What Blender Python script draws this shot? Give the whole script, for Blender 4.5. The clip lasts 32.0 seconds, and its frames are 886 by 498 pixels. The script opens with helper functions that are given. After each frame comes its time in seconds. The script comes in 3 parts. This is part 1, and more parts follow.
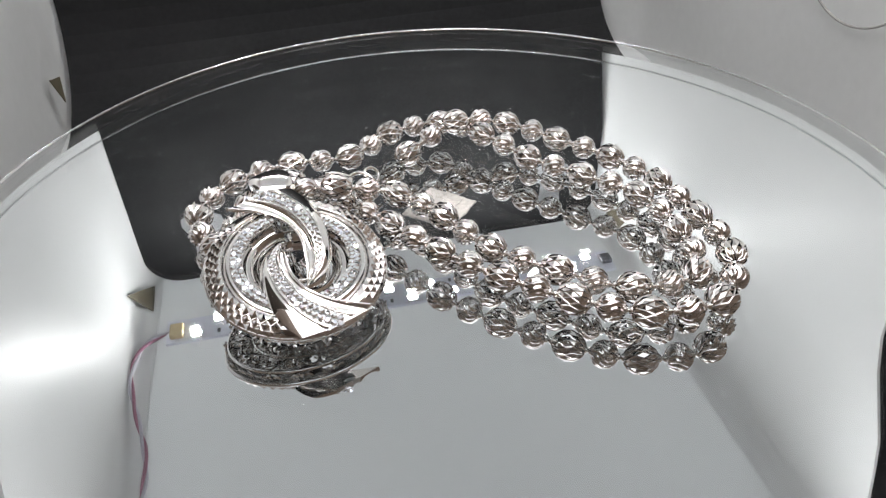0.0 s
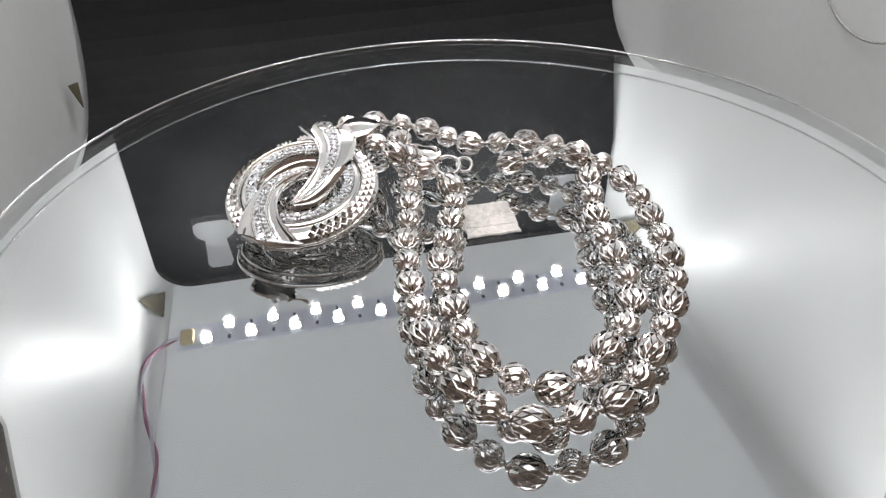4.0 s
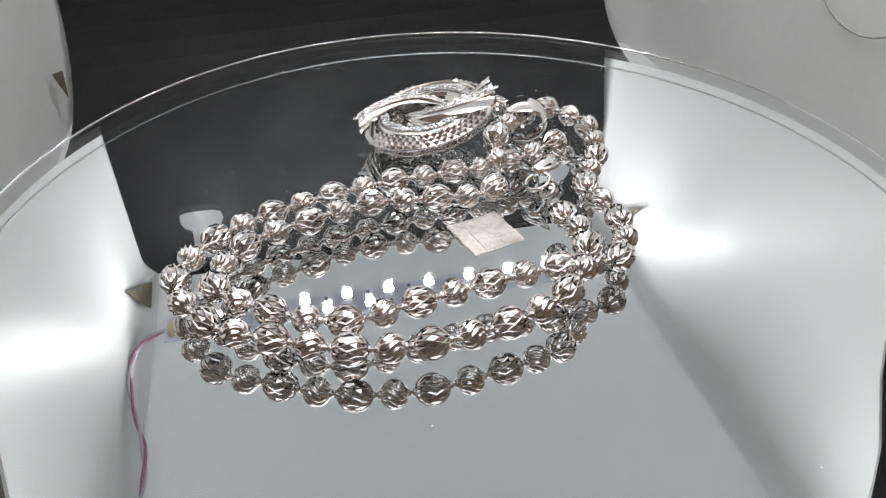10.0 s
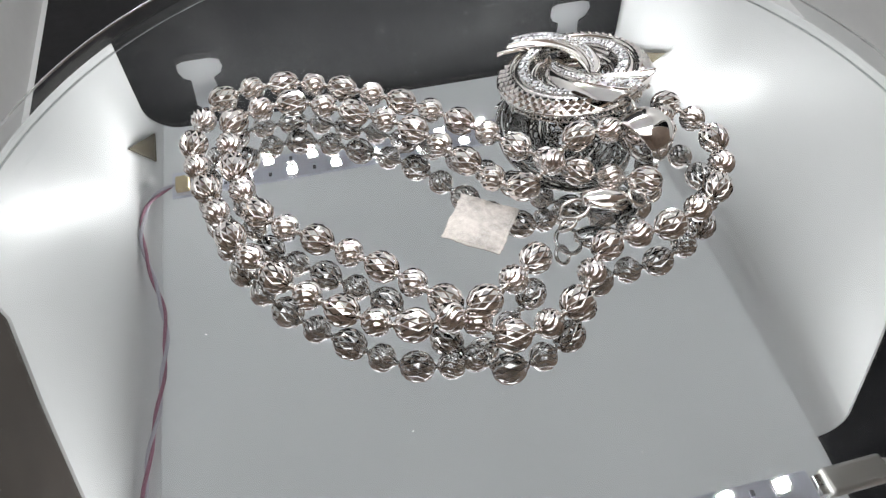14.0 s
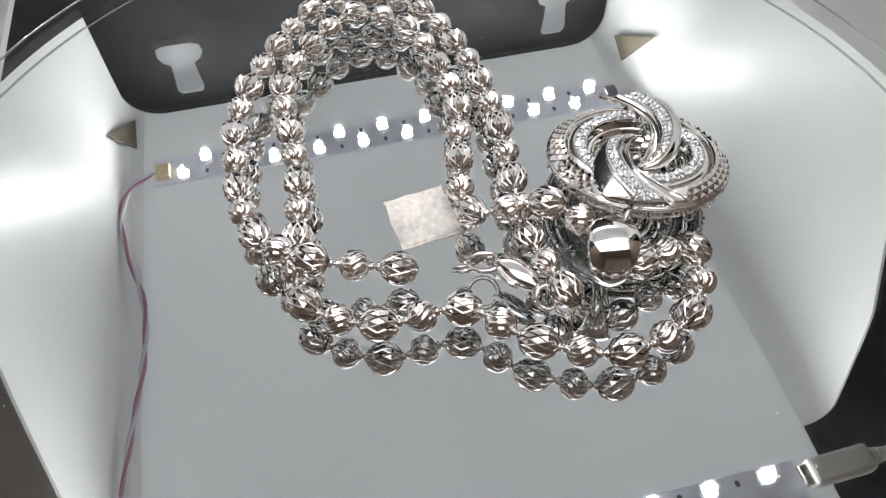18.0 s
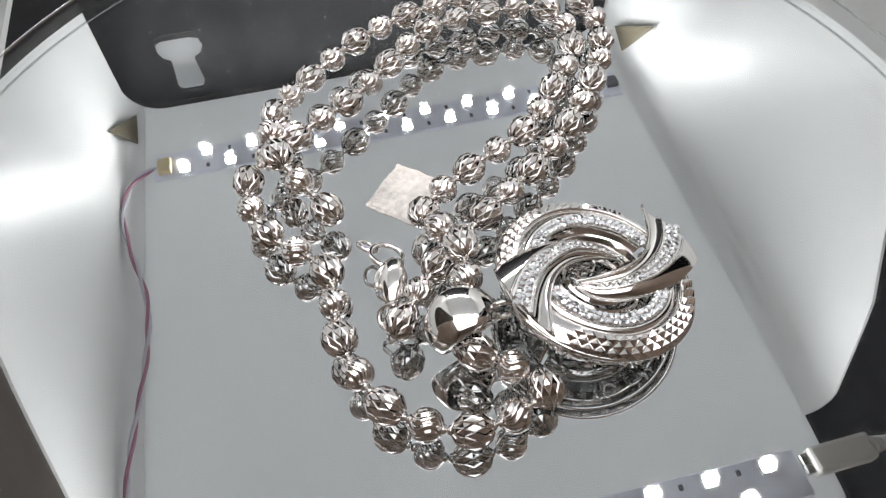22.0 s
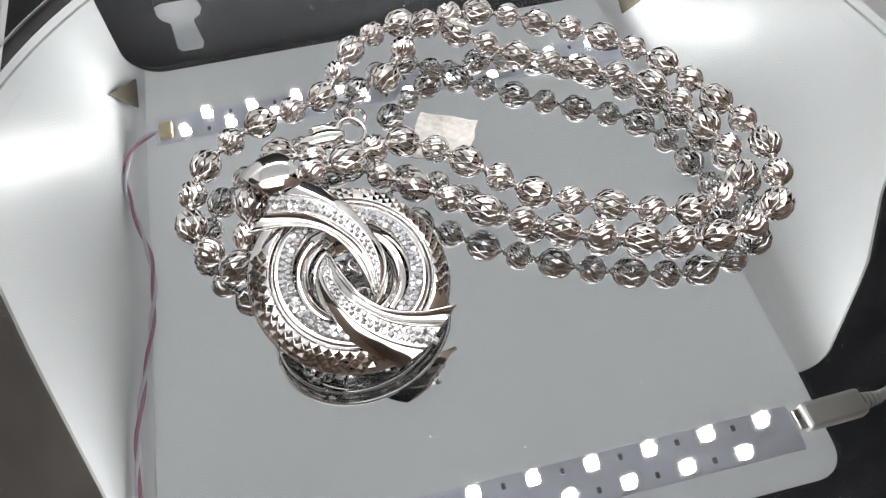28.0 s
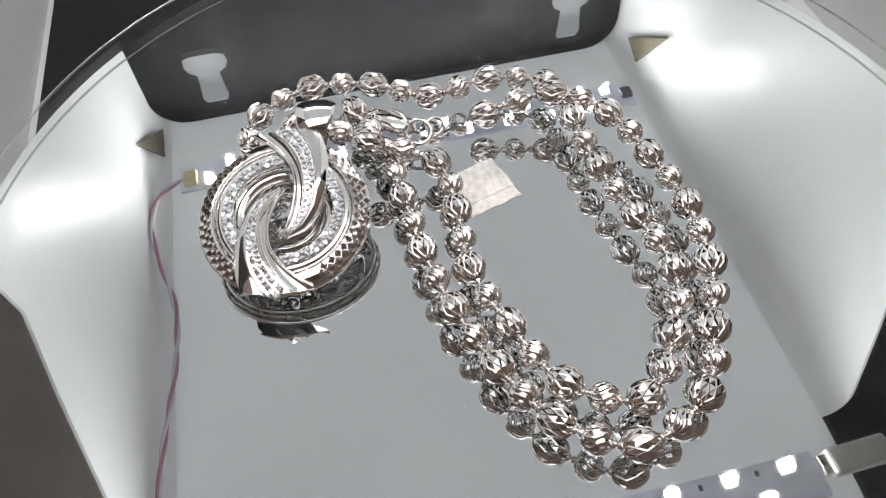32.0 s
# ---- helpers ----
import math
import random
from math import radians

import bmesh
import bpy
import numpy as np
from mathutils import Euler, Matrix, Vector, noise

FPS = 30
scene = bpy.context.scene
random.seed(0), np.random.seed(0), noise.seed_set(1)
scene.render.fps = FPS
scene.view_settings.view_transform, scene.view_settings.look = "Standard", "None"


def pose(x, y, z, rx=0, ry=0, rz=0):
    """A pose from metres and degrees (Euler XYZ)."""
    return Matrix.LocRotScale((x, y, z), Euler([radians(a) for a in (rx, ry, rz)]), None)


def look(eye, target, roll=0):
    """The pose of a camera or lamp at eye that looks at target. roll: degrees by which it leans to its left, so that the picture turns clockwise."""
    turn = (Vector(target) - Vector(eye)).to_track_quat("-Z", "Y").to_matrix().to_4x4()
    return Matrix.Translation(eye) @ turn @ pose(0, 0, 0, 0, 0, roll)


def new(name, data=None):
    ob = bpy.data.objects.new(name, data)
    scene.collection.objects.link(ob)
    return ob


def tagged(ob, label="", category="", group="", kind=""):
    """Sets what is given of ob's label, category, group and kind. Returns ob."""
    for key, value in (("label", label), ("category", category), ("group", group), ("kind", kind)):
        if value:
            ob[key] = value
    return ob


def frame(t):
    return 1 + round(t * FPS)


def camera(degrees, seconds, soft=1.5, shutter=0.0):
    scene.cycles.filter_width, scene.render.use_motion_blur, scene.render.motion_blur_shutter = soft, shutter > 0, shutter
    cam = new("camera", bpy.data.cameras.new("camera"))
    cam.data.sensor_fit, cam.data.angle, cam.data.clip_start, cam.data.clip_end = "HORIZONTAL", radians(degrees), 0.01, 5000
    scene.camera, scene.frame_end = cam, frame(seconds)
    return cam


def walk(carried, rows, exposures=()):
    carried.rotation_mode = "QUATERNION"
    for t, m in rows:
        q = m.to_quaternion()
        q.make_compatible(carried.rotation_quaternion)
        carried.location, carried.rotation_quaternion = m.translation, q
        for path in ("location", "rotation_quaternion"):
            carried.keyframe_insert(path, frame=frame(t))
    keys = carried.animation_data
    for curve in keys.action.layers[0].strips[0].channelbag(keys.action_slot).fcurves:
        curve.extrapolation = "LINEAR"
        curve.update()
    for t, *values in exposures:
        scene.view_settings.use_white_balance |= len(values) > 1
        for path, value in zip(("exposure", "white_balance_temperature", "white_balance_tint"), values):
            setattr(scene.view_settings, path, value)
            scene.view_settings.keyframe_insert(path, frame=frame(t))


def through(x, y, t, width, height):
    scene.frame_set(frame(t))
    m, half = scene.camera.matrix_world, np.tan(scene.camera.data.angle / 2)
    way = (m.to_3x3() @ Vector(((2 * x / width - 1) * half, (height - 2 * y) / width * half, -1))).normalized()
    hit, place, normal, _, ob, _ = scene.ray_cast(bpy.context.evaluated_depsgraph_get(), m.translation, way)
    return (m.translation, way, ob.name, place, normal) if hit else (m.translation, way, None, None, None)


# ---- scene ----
FOV = 61.78
PATH = [
    (0, (-0.03520, -0.26454, 0.05314), (-0.01880, -0.18661, -0.00734), -1.75),
    (0.5, (-0.03528, -0.26472, 0.05293), (-0.01898, -0.18648, -0.00718), -1.62),
    (1, (-0.03604, -0.26469, 0.05298), (-0.01994, -0.18621, -0.00686), -1.56),
    (1.5, (-0.03663, -0.26505, 0.05296), (-0.02080, -0.18620, -0.00647), -1.48),
    (2, (-0.03789, -0.26491, 0.05403), (-0.02223, -0.18612, -0.00553), -1.78),
    (2.5, (-0.03927, -0.26457, 0.05449), (-0.02342, -0.18607, -0.00540), -1.99),
    (3, (-0.03964, -0.26452, 0.05447), (-0.02374, -0.18611, -0.00552), -2.18),
    (3.5, (-0.03981, -0.26457, 0.05368), (-0.02355, -0.18579, -0.00573), -1.29),
    (5.5, (-0.04228, -0.26367, 0.05317), (-0.02512, -0.18527, -0.00649), -1.21),
    (6, (-0.04301, -0.26293, 0.05366), (-0.02577, -0.18483, -0.00637), -1.73),
    (6.5, (-0.04263, -0.26292, 0.05247), (-0.02538, -0.18439, -0.00699), -0.98),
    (7, (-0.04197, -0.26210, 0.05165), (-0.02486, -0.18357, -0.00785), -0.99),
    (7.5, (-0.04281, -0.26305, 0.05240), (-0.02535, -0.18445, -0.00689), -0.66),
    (8, (-0.04292, -0.26328, 0.05267), (-0.02519, -0.18473, -0.00663), -0.49),
    (8.5, (-0.04293, -0.26336, 0.05306), (-0.02506, -0.18500, -0.00645), -0.88),
    (9, (-0.04323, -0.26274, 0.05331), (-0.02499, -0.18478, -0.00660), -1.16),
    (9.5, (-0.04258, -0.26271, 0.05266), (-0.02436, -0.18440, -0.00679), -0.61),
    (10, (-0.04126, -0.26190, 0.05438), (-0.02317, -0.18468, -0.00653), -0.23),
    (10.5, (-0.04068, -0.25952, 0.05690), (-0.02308, -0.18457, -0.00691), -0.37),
    (11, (-0.03995, -0.25607, 0.05941), (-0.02364, -0.18474, -0.00875), -0.77),
    (11.5, (-0.03940, -0.25133, 0.06219), (-0.02469, -0.18503, -0.01121), -0.42),
    (12, (-0.03738, -0.24696, 0.06624), (-0.02348, -0.18236, -0.00882), -1.17),
    (12.5, (-0.03571, -0.24450, 0.06615), (-0.02205, -0.18225, -0.01091), -1.01),
    (13, (-0.03635, -0.24253, 0.06537), (-0.02360, -0.18158, -0.01288), -1.50),
    (13.5, (-0.03607, -0.24233, 0.06523), (-0.02372, -0.18233, -0.01381), -1.64),
    (14, (-0.03571, -0.24217, 0.06538), (-0.02363, -0.18259, -0.01402), -1.70),
    (14.5, (-0.03497, -0.24184, 0.06444), (-0.02299, -0.18278, -0.01536), -1.62),
    (16.5, (-0.03312, -0.23933, 0.06345), (-0.02038, -0.18103, -0.01679), -0.90),
    (17, (-0.03084, -0.23904, 0.06292), (-0.01794, -0.18106, -0.01753), -0.84),
    (17.5, (-0.03041, -0.23940, 0.06290), (-0.01780, -0.18158, -0.01770), -1.24),
    (18, (-0.03040, -0.23913, 0.06320), (-0.01818, -0.18141, -0.01755), -1.50),
    (18.5, (-0.03010, -0.23938, 0.06298), (-0.01810, -0.18170, -0.01782), -1.79),
    (19, (-0.02973, -0.23965, 0.06313), (-0.01767, -0.18181, -0.01755), -1.98),
    (19.5, (-0.02927, -0.24026, 0.06303), (-0.01753, -0.18258, -0.01781), -2.15),
    (20, (-0.02929, -0.24029, 0.06332), (-0.01764, -0.18266, -0.01758), -2.26),
    (20.5, (-0.02886, -0.24022, 0.06333), (-0.01731, -0.18268, -0.01764), -2.37),
    (21, (-0.02865, -0.24015, 0.06333), (-0.01722, -0.18277, -0.01777), -2.44),
    (21.5, (-0.02884, -0.23988, 0.06309), (-0.01748, -0.18254, -0.01805), -2.56),
    (22, (-0.02871, -0.24008, 0.06323), (-0.01738, -0.18293, -0.01804), -2.56),
    (22.5, (-0.02920, -0.24080, 0.06427), (-0.01795, -0.18370, -0.01705), -2.64),
    (23, (-0.02943, -0.24246, 0.06531), (-0.01796, -0.18604, -0.01645), -2.35),
    (23.5, (-0.02953, -0.24322, 0.06624), (-0.01823, -0.18708, -0.01574), -2.53),
    (24, (-0.02968, -0.24369, 0.06689), (-0.01854, -0.18788, -0.01534), -2.62),
    (24.5, (-0.02975, -0.24362, 0.06650), (-0.01869, -0.18818, -0.01599), -2.74),
    (25, (-0.02975, -0.24351, 0.06632), (-0.01867, -0.18852, -0.01647), -2.66),
    (25.5, (-0.02970, -0.24351, 0.06622), (-0.01864, -0.18895, -0.01685), -2.63),
    (27.5, (-0.03178, -0.24267, 0.06540), (-0.02088, -0.18909, -0.01833), -2.61),
    (28, (-0.03191, -0.24285, 0.06525), (-0.02084, -0.18943, -0.01856), -2.25),
    (28.5, (-0.03121, -0.24293, 0.06487), (-0.02051, -0.18970, -0.01910), -2.72),
    (29, (-0.03139, -0.24298, 0.06499), (-0.02099, -0.18976, -0.01904), -3.00),
    (29.5, (-0.03139, -0.24296, 0.06535), (-0.02107, -0.18956, -0.01856), -3.04),
    (30, (-0.03230, -0.24299, 0.06642), (-0.02225, -0.18833, -0.01671), -3.41),
    (30.5, (-0.03286, -0.24324, 0.06692), (-0.02290, -0.18825, -0.01600), -3.56),
    (31, (-0.03310, -0.24377, 0.06711), (-0.02326, -0.18782, -0.01519), -3.77),
    (31.5, (-0.03356, -0.24425, 0.06766), (-0.02346, -0.18633, -0.01323), -3.88),
    (32, (-0.03356, -0.24488, 0.06771), (-0.02330, -0.18603, -0.01248), -3.97),
]
cam = camera(FOV, 32.0, soft=1.3)
walk(cam, [(t, look(eye, target, roll)) for t, eye, target, roll in PATH])

# ---- light ----
world = bpy.data.worlds.new("room_light")
scene.world = world
world.use_nodes = True
world.node_tree.nodes["Background"].inputs[0].default_value = (0.97, 0.975, 1.0, 1)
world.node_tree.nodes["Background"].inputs[1].default_value = 1.6
scene.view_settings.exposure = 0.58
LED_POWER = 284.0

# ---- plan, in metres: the mirror's top is z = 0, the strips run along x ----
AX, AY = -0.01974, -0.18713       # the turntable's axis
RIM = 0.0617                    # radius of the mirror plate
LIP = 0.0006                    # height of its clear rim
GLASS = 0.0016                  # depth of the silvering under the glass
OMEGA = 12.2289                 # degrees a second, clockwise from above
CEIL = 0.1767
FLOOR = -0.079
LEFT, RIGHT = -0.122, 0.1185
BACK = 0.056
BIG, SMALL = 0.00180, 0.00157   # bead radii


# ---- materials ----
def node_material(name):
    m = bpy.data.materials.new(name)
    m.use_nodes = True
    return m, m.node_tree.nodes, m.node_tree.links, m.node_tree.nodes["Principled BSDF"]


def surface(name, colour, rough=0.5, metal=0.0, scale=400.0, vary=0.08, bump=0.05, distance=0.0002, stain=0.0, spec=0.5):
    m, n, l, b = node_material(name)
    b.inputs["Roughness"].default_value, b.inputs["Metallic"].default_value = rough, metal
    b.inputs["Specular IOR Level"].default_value = spec
    co = n.new("ShaderNodeTexCoord")
    fine = n.new("ShaderNodeTexNoise")
    fine.inputs["Scale"].default_value, fine.inputs["Detail"].default_value = scale, 6
    wide = n.new("ShaderNodeTexNoise")
    wide.inputs["Scale"].default_value, wide.inputs["Detail"].default_value = scale / 14, 4
    l.new(co.outputs["Object"], fine.inputs["Vector"])
    l.new(co.outputs["Object"], wide.inputs["Vector"])
    add = n.new("ShaderNodeMath")
    add.operation = "ADD"
    l.new(fine.outputs["Fac"], add.inputs[0])
    l.new(wide.outputs["Fac"], add.inputs[1])
    ramp = n.new("ShaderNodeMapRange")
    ramp.inputs["From Min"].default_value, ramp.inputs["From Max"].default_value = 0.6, 1.4
    ramp.inputs["To Min"].default_value, ramp.inputs["To Max"].default_value = 1 - vary, 1 + vary
    l.new(add.outputs[0], ramp.inputs["Value"])
    mix = n.new("ShaderNodeMix")
    mix.data_type, mix.blend_type = "RGBA", "MULTIPLY"
    mix.inputs["Factor"].default_value = 1
    mix.inputs["A"].default_value = (*colour, 1)
    l.new(ramp.outputs["Result"], mix.inputs["B"])
    l.new(mix.outputs["Result"], b.inputs["Base Color"])
    rr = n.new("ShaderNodeMapRange")
    rr.inputs["From Min"].default_value, rr.inputs["From Max"].default_value = 0.3, 0.7
    rr.inputs["To Min"].default_value, rr.inputs["To Max"].default_value = rough * 0.8, min(1, rough * 1.25)
    l.new(wide.outputs["Fac"], rr.inputs["Value"])
    l.new(rr.outputs["Result"], b.inputs["Roughness"])
    bp = n.new("ShaderNodeBump")
    bp.inputs["Strength"].default_value, bp.inputs["Distance"].default_value = bump, distance
    l.new(fine.outputs["Fac"], bp.inputs["Height"])
    l.new(bp.outputs["Normal"], b.inputs["Normal"])
    return m


def glow(name, colour, strength):
    m, n, l, b = node_material(name)
    b.inputs["Base Color"].default_value = (*colour, 1)
    b.inputs["Emission Color"].default_value = (*colour, 1)
    b.inputs["Emission Strength"].default_value = strength
    return m


def clear(name, tint, face_on, rough=0.02, edge_on=1.0):
    """Clear sheet: lets light straight through, with a Fresnel gloss."""
    m, n, l, b = node_material(name)
    n.remove(b)
    t = n.new("ShaderNodeBsdfTransparent")
    t.inputs[0].default_value = (*tint, 1)
    g = n.new("ShaderNodeBsdfGlossy")
    g.inputs["Roughness"].default_value = rough
    f = n.new("ShaderNodeLayerWeight")
    f.inputs["Blend"].default_value = 0.5
    p = n.new("ShaderNodeMath")
    p.operation = "POWER"
    p.inputs[1].default_value = 5
    l.new(f.outputs["Facing"], p.inputs[0])
    q = n.new("ShaderNodeMath")
    q.operation = "MULTIPLY_ADD"
    q.inputs[1].default_value, q.inputs[2].default_value = edge_on - face_on, face_on
    l.new(p.outputs[0], q.inputs[0])
    mix = n.new("ShaderNodeMixShader")
    l.new(q.outputs[0], mix.inputs[0])
    l.new(t.outputs[0], mix.inputs[1])
    l.new(g.outputs[0], mix.inputs[2])
    l.new(mix.outputs[0], n["Material Output"].inputs[0])
    return m


def sheet_material(name, colour, through):
    """Thin plastic sheet: lit from the front, and a little from behind."""
    m = surface(name, colour, 0.42, 0, 300, 0.05, 0.06, 0.0004)
    n, l = m.node_tree.nodes, m.node_tree.links
    t = n.new("ShaderNodeBsdfTranslucent")
    t.inputs[0].default_value = (*colour, 1)
    mix = n.new("ShaderNodeMixShader")
    mix.inputs[0].default_value = through
    l.new(n["Principled BSDF"].outputs[0], mix.inputs[1])
    l.new(t.outputs[0], mix.inputs[2])
    l.new(mix.outputs[0], n["Material Output"].inputs[0])
    return m


SILVER = surface("polished_silver", (0.92, 0.895, 0.87), 0.07, 1.0, 900, 0.04, 0.03, 0.0001)
SILVER_CUT = surface("diamond_cut_silver", (0.95, 0.905, 0.875), 0.065, 1.0, 1500, 0.03, 0.02, 0.00005)
SILVER_LANE = surface("brushed_lane_silver", (0.92, 0.895, 0.88), 0.13, 1.0, 2200, 0.05, 0.06, 0.00005)
SILVER_SATIN = surface("satin_silver", (0.90, 0.885, 0.87), 0.24, 1.0, 2500, 0.05, 0.06, 0.00005)
MIRROR = surface("mirror_silvering", (0.868, 0.888, 0.895), 0.004, 1.0, 60, 0.012, 0.0, 0.0001)
GLASS_TOP = clear("plate_glass", (0.99, 0.993, 0.994), 0.035)


def film(m, most):
    """A faint streaky film of handling marks over a clear sheet."""
    n, l = m.node_tree.nodes, m.node_tree.links
    under = n["Material Output"].inputs[0].links[0].from_socket
    co = n.new("ShaderNodeTexCoord")
    mp = n.new("ShaderNodeMapping")
    mp.inputs["Rotation"].default_value = (0, 0, radians(35))
    mp.inputs["Scale"].default_value = (22, 130, 1)
    streak = n.new("ShaderNodeTexNoise")
    streak.inputs["Scale"].default_value, streak.inputs["Detail"].default_value, streak.inputs["Distortion"].default_value = 1.6, 7, 0.8
    ramp = n.new("ShaderNodeMapRange")
    ramp.inputs["From Min"].default_value, ramp.inputs["From Max"].default_value = 0.42, 0.75
    ramp.inputs["To Min"].default_value, ramp.inputs["To Max"].default_value = 0.0, most
    dull = n.new("ShaderNodeBsdfDiffuse")
    dull.inputs[0].default_value = (0.8, 0.81, 0.83, 1)
    mix = n.new("ShaderNodeMixShader")
    l.new(co.outputs["Object"], mp.inputs[0])
    l.new(mp.outputs[0], streak.inputs["Vector"])
    l.new(streak.outputs["Fac"], ramp.inputs["Value"])
    l.new(ramp.outputs["Result"], mix.inputs[0])
    l.new(under, mix.inputs[1])
    l.new(dull.outputs[0], mix.inputs[2])
    l.new(mix.outputs[0], n["Material Output"].inputs[0])


film(GLASS_TOP, 0.008)
GLASS_EDGE = clear("polished_glass_edge", (0.97, 0.98, 0.98), 0.03, 0.03)
GLINT_RING = clear("led_glint_ring", (0.99, 0.993, 0.993), 0.012, 0.03, 0.10)
EDGE_BEVEL = clear("glass_bevel", (0.80, 0.85, 0.85), 0.55, 0.15)
WHITE = sheet_material("white_plastic_sheet", (0.83, 0.835, 0.835), 0.42)
TOP_SHEET = sheet_material("white_top_sheet", (0.83, 0.84, 0.84), 0.64)
BACK_SHEET = sheet_material("white_back_sheet", (0.85, 0.855, 0.86), 0.75)
DARK_BROWN = surface("dark_brown_stand_in", (0.07, 0.057, 0.046), 0.8, 0, 6, 0.4, 0.1, 0.002, spec=0.1)
DESK = surface("warm_brown_desk", (0.055, 0.036, 0.024), 0.55, 0, 40, 0.3, 0.1, 0.001)
NEAR_BLACK = surface("near_black_stand_in", (0.004, 0.004, 0.005), 0.8, 0, 6, 0.3, 0.1, 0.002, spec=0.05)
WARM_BROWN = surface("warm_brown_reflector", (0.30, 0.23, 0.18), 0.7, 0, 6, 0.3, 0.1, 0.002)
PALE_BEIGE = surface("pale_beige_sky_shield", (0.46, 0.39, 0.345), 0.8, 0, 8, 0.12, 0.1, 0.001)
OLIVE = surface("olive_brown_card", (0.10, 0.085, 0.055), 0.75, 0, 250, 0.25, 0.2, 0.0003)
RED_WIRE = surface("red_wire", (0.42, 0.19, 0.27), 0.4, 0, 400, 0.15, 0.1)
WHITE_WIRE = surface("white_wire", (0.62, 0.60, 0.68), 0.4, 0, 400, 0.1, 0.1)
PLUG = surface("white_plug_plastic", (0.74, 0.73, 0.70), 0.4, 0, 350, 0.05, 0.08)
STEEL = surface("plug_steel", (0.55, 0.54, 0.52), 0.25, 1.0, 700, 0.1, 0.05)
CHIP = surface("dark_resistor", (0.10, 0.10, 0.12), 0.5, 0, 900, 0.2, 0.1)
CONNECTOR = surface("cream_connector", (0.62, 0.52, 0.33), 0.45, 0, 500, 0.15, 0.1)
GREY_LINE = surface("grey_scored_line", (0.32, 0.31, 0.30), 0.6, 0, 800, 0.15, 0.1)
TAPE = surface("frosted_tape", (0.44, 0.41, 0.385), 0.6, 0, 1700, 0.45, 0.9, 0.0003)
DUST = surface("pale_dust", (0.8, 0.8, 0.8), 0.7, 0, 900, 0.1, 0.1)
BLACK = surface("black_backdrop_sheet", (0.015, 0.015, 0.016), 0.8, 0, 500, 0.2, 0.15, 0.0003, spec=0.15)
BOARD = surface("white_circuit_board", (0.72, 0.74, 0.84), 0.35, 0, 700, 0.05, 0.05)
LED = glow("led_phosphor", (1.0, 0.995, 0.985), LED_POWER)
STONE_M, _n, _l, _b = node_material("clear_stone")
_b.inputs["Base Color"].default_value = (0.97, 0.98, 1.0, 1)
_b.inputs["Roughness"].default_value = 0.03
_b.inputs["IOR"].default_value = 2.1
_b.inputs["Transmission Weight"].default_value = 0.2
_b.inputs["Metallic"].default_value = 0.85


# ---- mesh helpers ----
def part(name, bm, material, parent=None, label="", smooth=False):
    me = bpy.data.meshes.new(name)
    bm.to_mesh(me)
    bm.free()
    if smooth:
        for p in me.polygons:
            p.use_smooth = True
    me.materials.append(material)
    ob = new(name, me)
    ob.parent = parent
    if label:
        tagged(ob, label)
    return ob


def piece(name, me, parent, m):
    """One of many alike pieces on a shared mesh."""
    ob = new(name, me)
    ob.parent = parent
    ob.matrix_basis = m
    return ob


def thing(name, label, category, m=None, group="", kind=""):
    ob = new(name)
    ob.empty_display_size = 0.01
    if m is not None:
        ob.matrix_basis = m
    return tagged(ob, label, category, group, kind)


def box(bm, x0, x1, y0, y1, z0, z1, bevel=0.0):
    made = bmesh.ops.create_cube(bm, size=1, matrix=Matrix.Translation(((x0 + x1) / 2, (y0 + y1) / 2, (z0 + z1) / 2)) @ Matrix.Diagonal((x1 - x0, y1 - y0, z1 - z0, 1)))
    if bevel:
        es = list({e for v in made["verts"] for e in v.link_edges})
        bmesh.ops.bevel(bm, geom=es, offset=bevel, segments=2, affect="EDGES", profile=0.5)
    return bm


def lathe(bm, profile, steps, close=False):
    """Turn (r, z) pairs round the z axis."""
    rings = []
    for r, z in profile:
        rings.append([bm.verts.new((r * math.cos(2 * math.pi * k / steps), r * math.sin(2 * math.pi * k / steps), z)) for k in range(steps)])
    pairs = list(zip(rings[:-1], rings[1:]))
    if close:
        pairs.append((rings[-1], rings[0]))
    for a, b in pairs:
        for k in range(steps):
            bm.faces.new((a[k], a[(k + 1) % steps], b[(k + 1) % steps], b[k]))
    return rings


def sweep(bm, points, outline, closed=False):
    """Carry an outline of (side, up) pairs along rows of (place, side, up, width, height)."""
    rings = []
    for p, side, up, w, h in points:
        rings.append([bm.verts.new(p + side * (a * w) + up * (b * h)) for a, b in outline])
    n = len(outline)
    pairs = list(zip(rings[:-1], rings[1:])) + ([(rings[-1], rings[0])] if closed else [])
    for a, b in pairs:
        for k in range(n):
            bm.faces.new((a[k], a[(k + 1) % n], b[(k + 1) % n], b[k]))
    if not closed:
        bm.faces.new(rings[0][::-1])
        bm.faces.new(rings[-1])
    return rings


def tube(bm, pts, r, sides=8, closed=False):
    pts = [Vector(p) for p in pts]
    rows = []
    n = len(pts)
    for i, p in enumerate(pts):
        a = pts[(i - 1) % n] if closed or i else p
        b = pts[(i + 1) % n] if closed or i < n - 1 else p
        t = (b - a).normalized()
        s = t.cross(Vector((0.13, 0.21, 1))).normalized()
        rows.append((p, s, s.cross(t), r, r))
    sweep(bm, rows, [(math.cos(2 * math.pi * k / sides), math.sin(2 * math.pi * k / sides)) for k in range(sides)], closed)


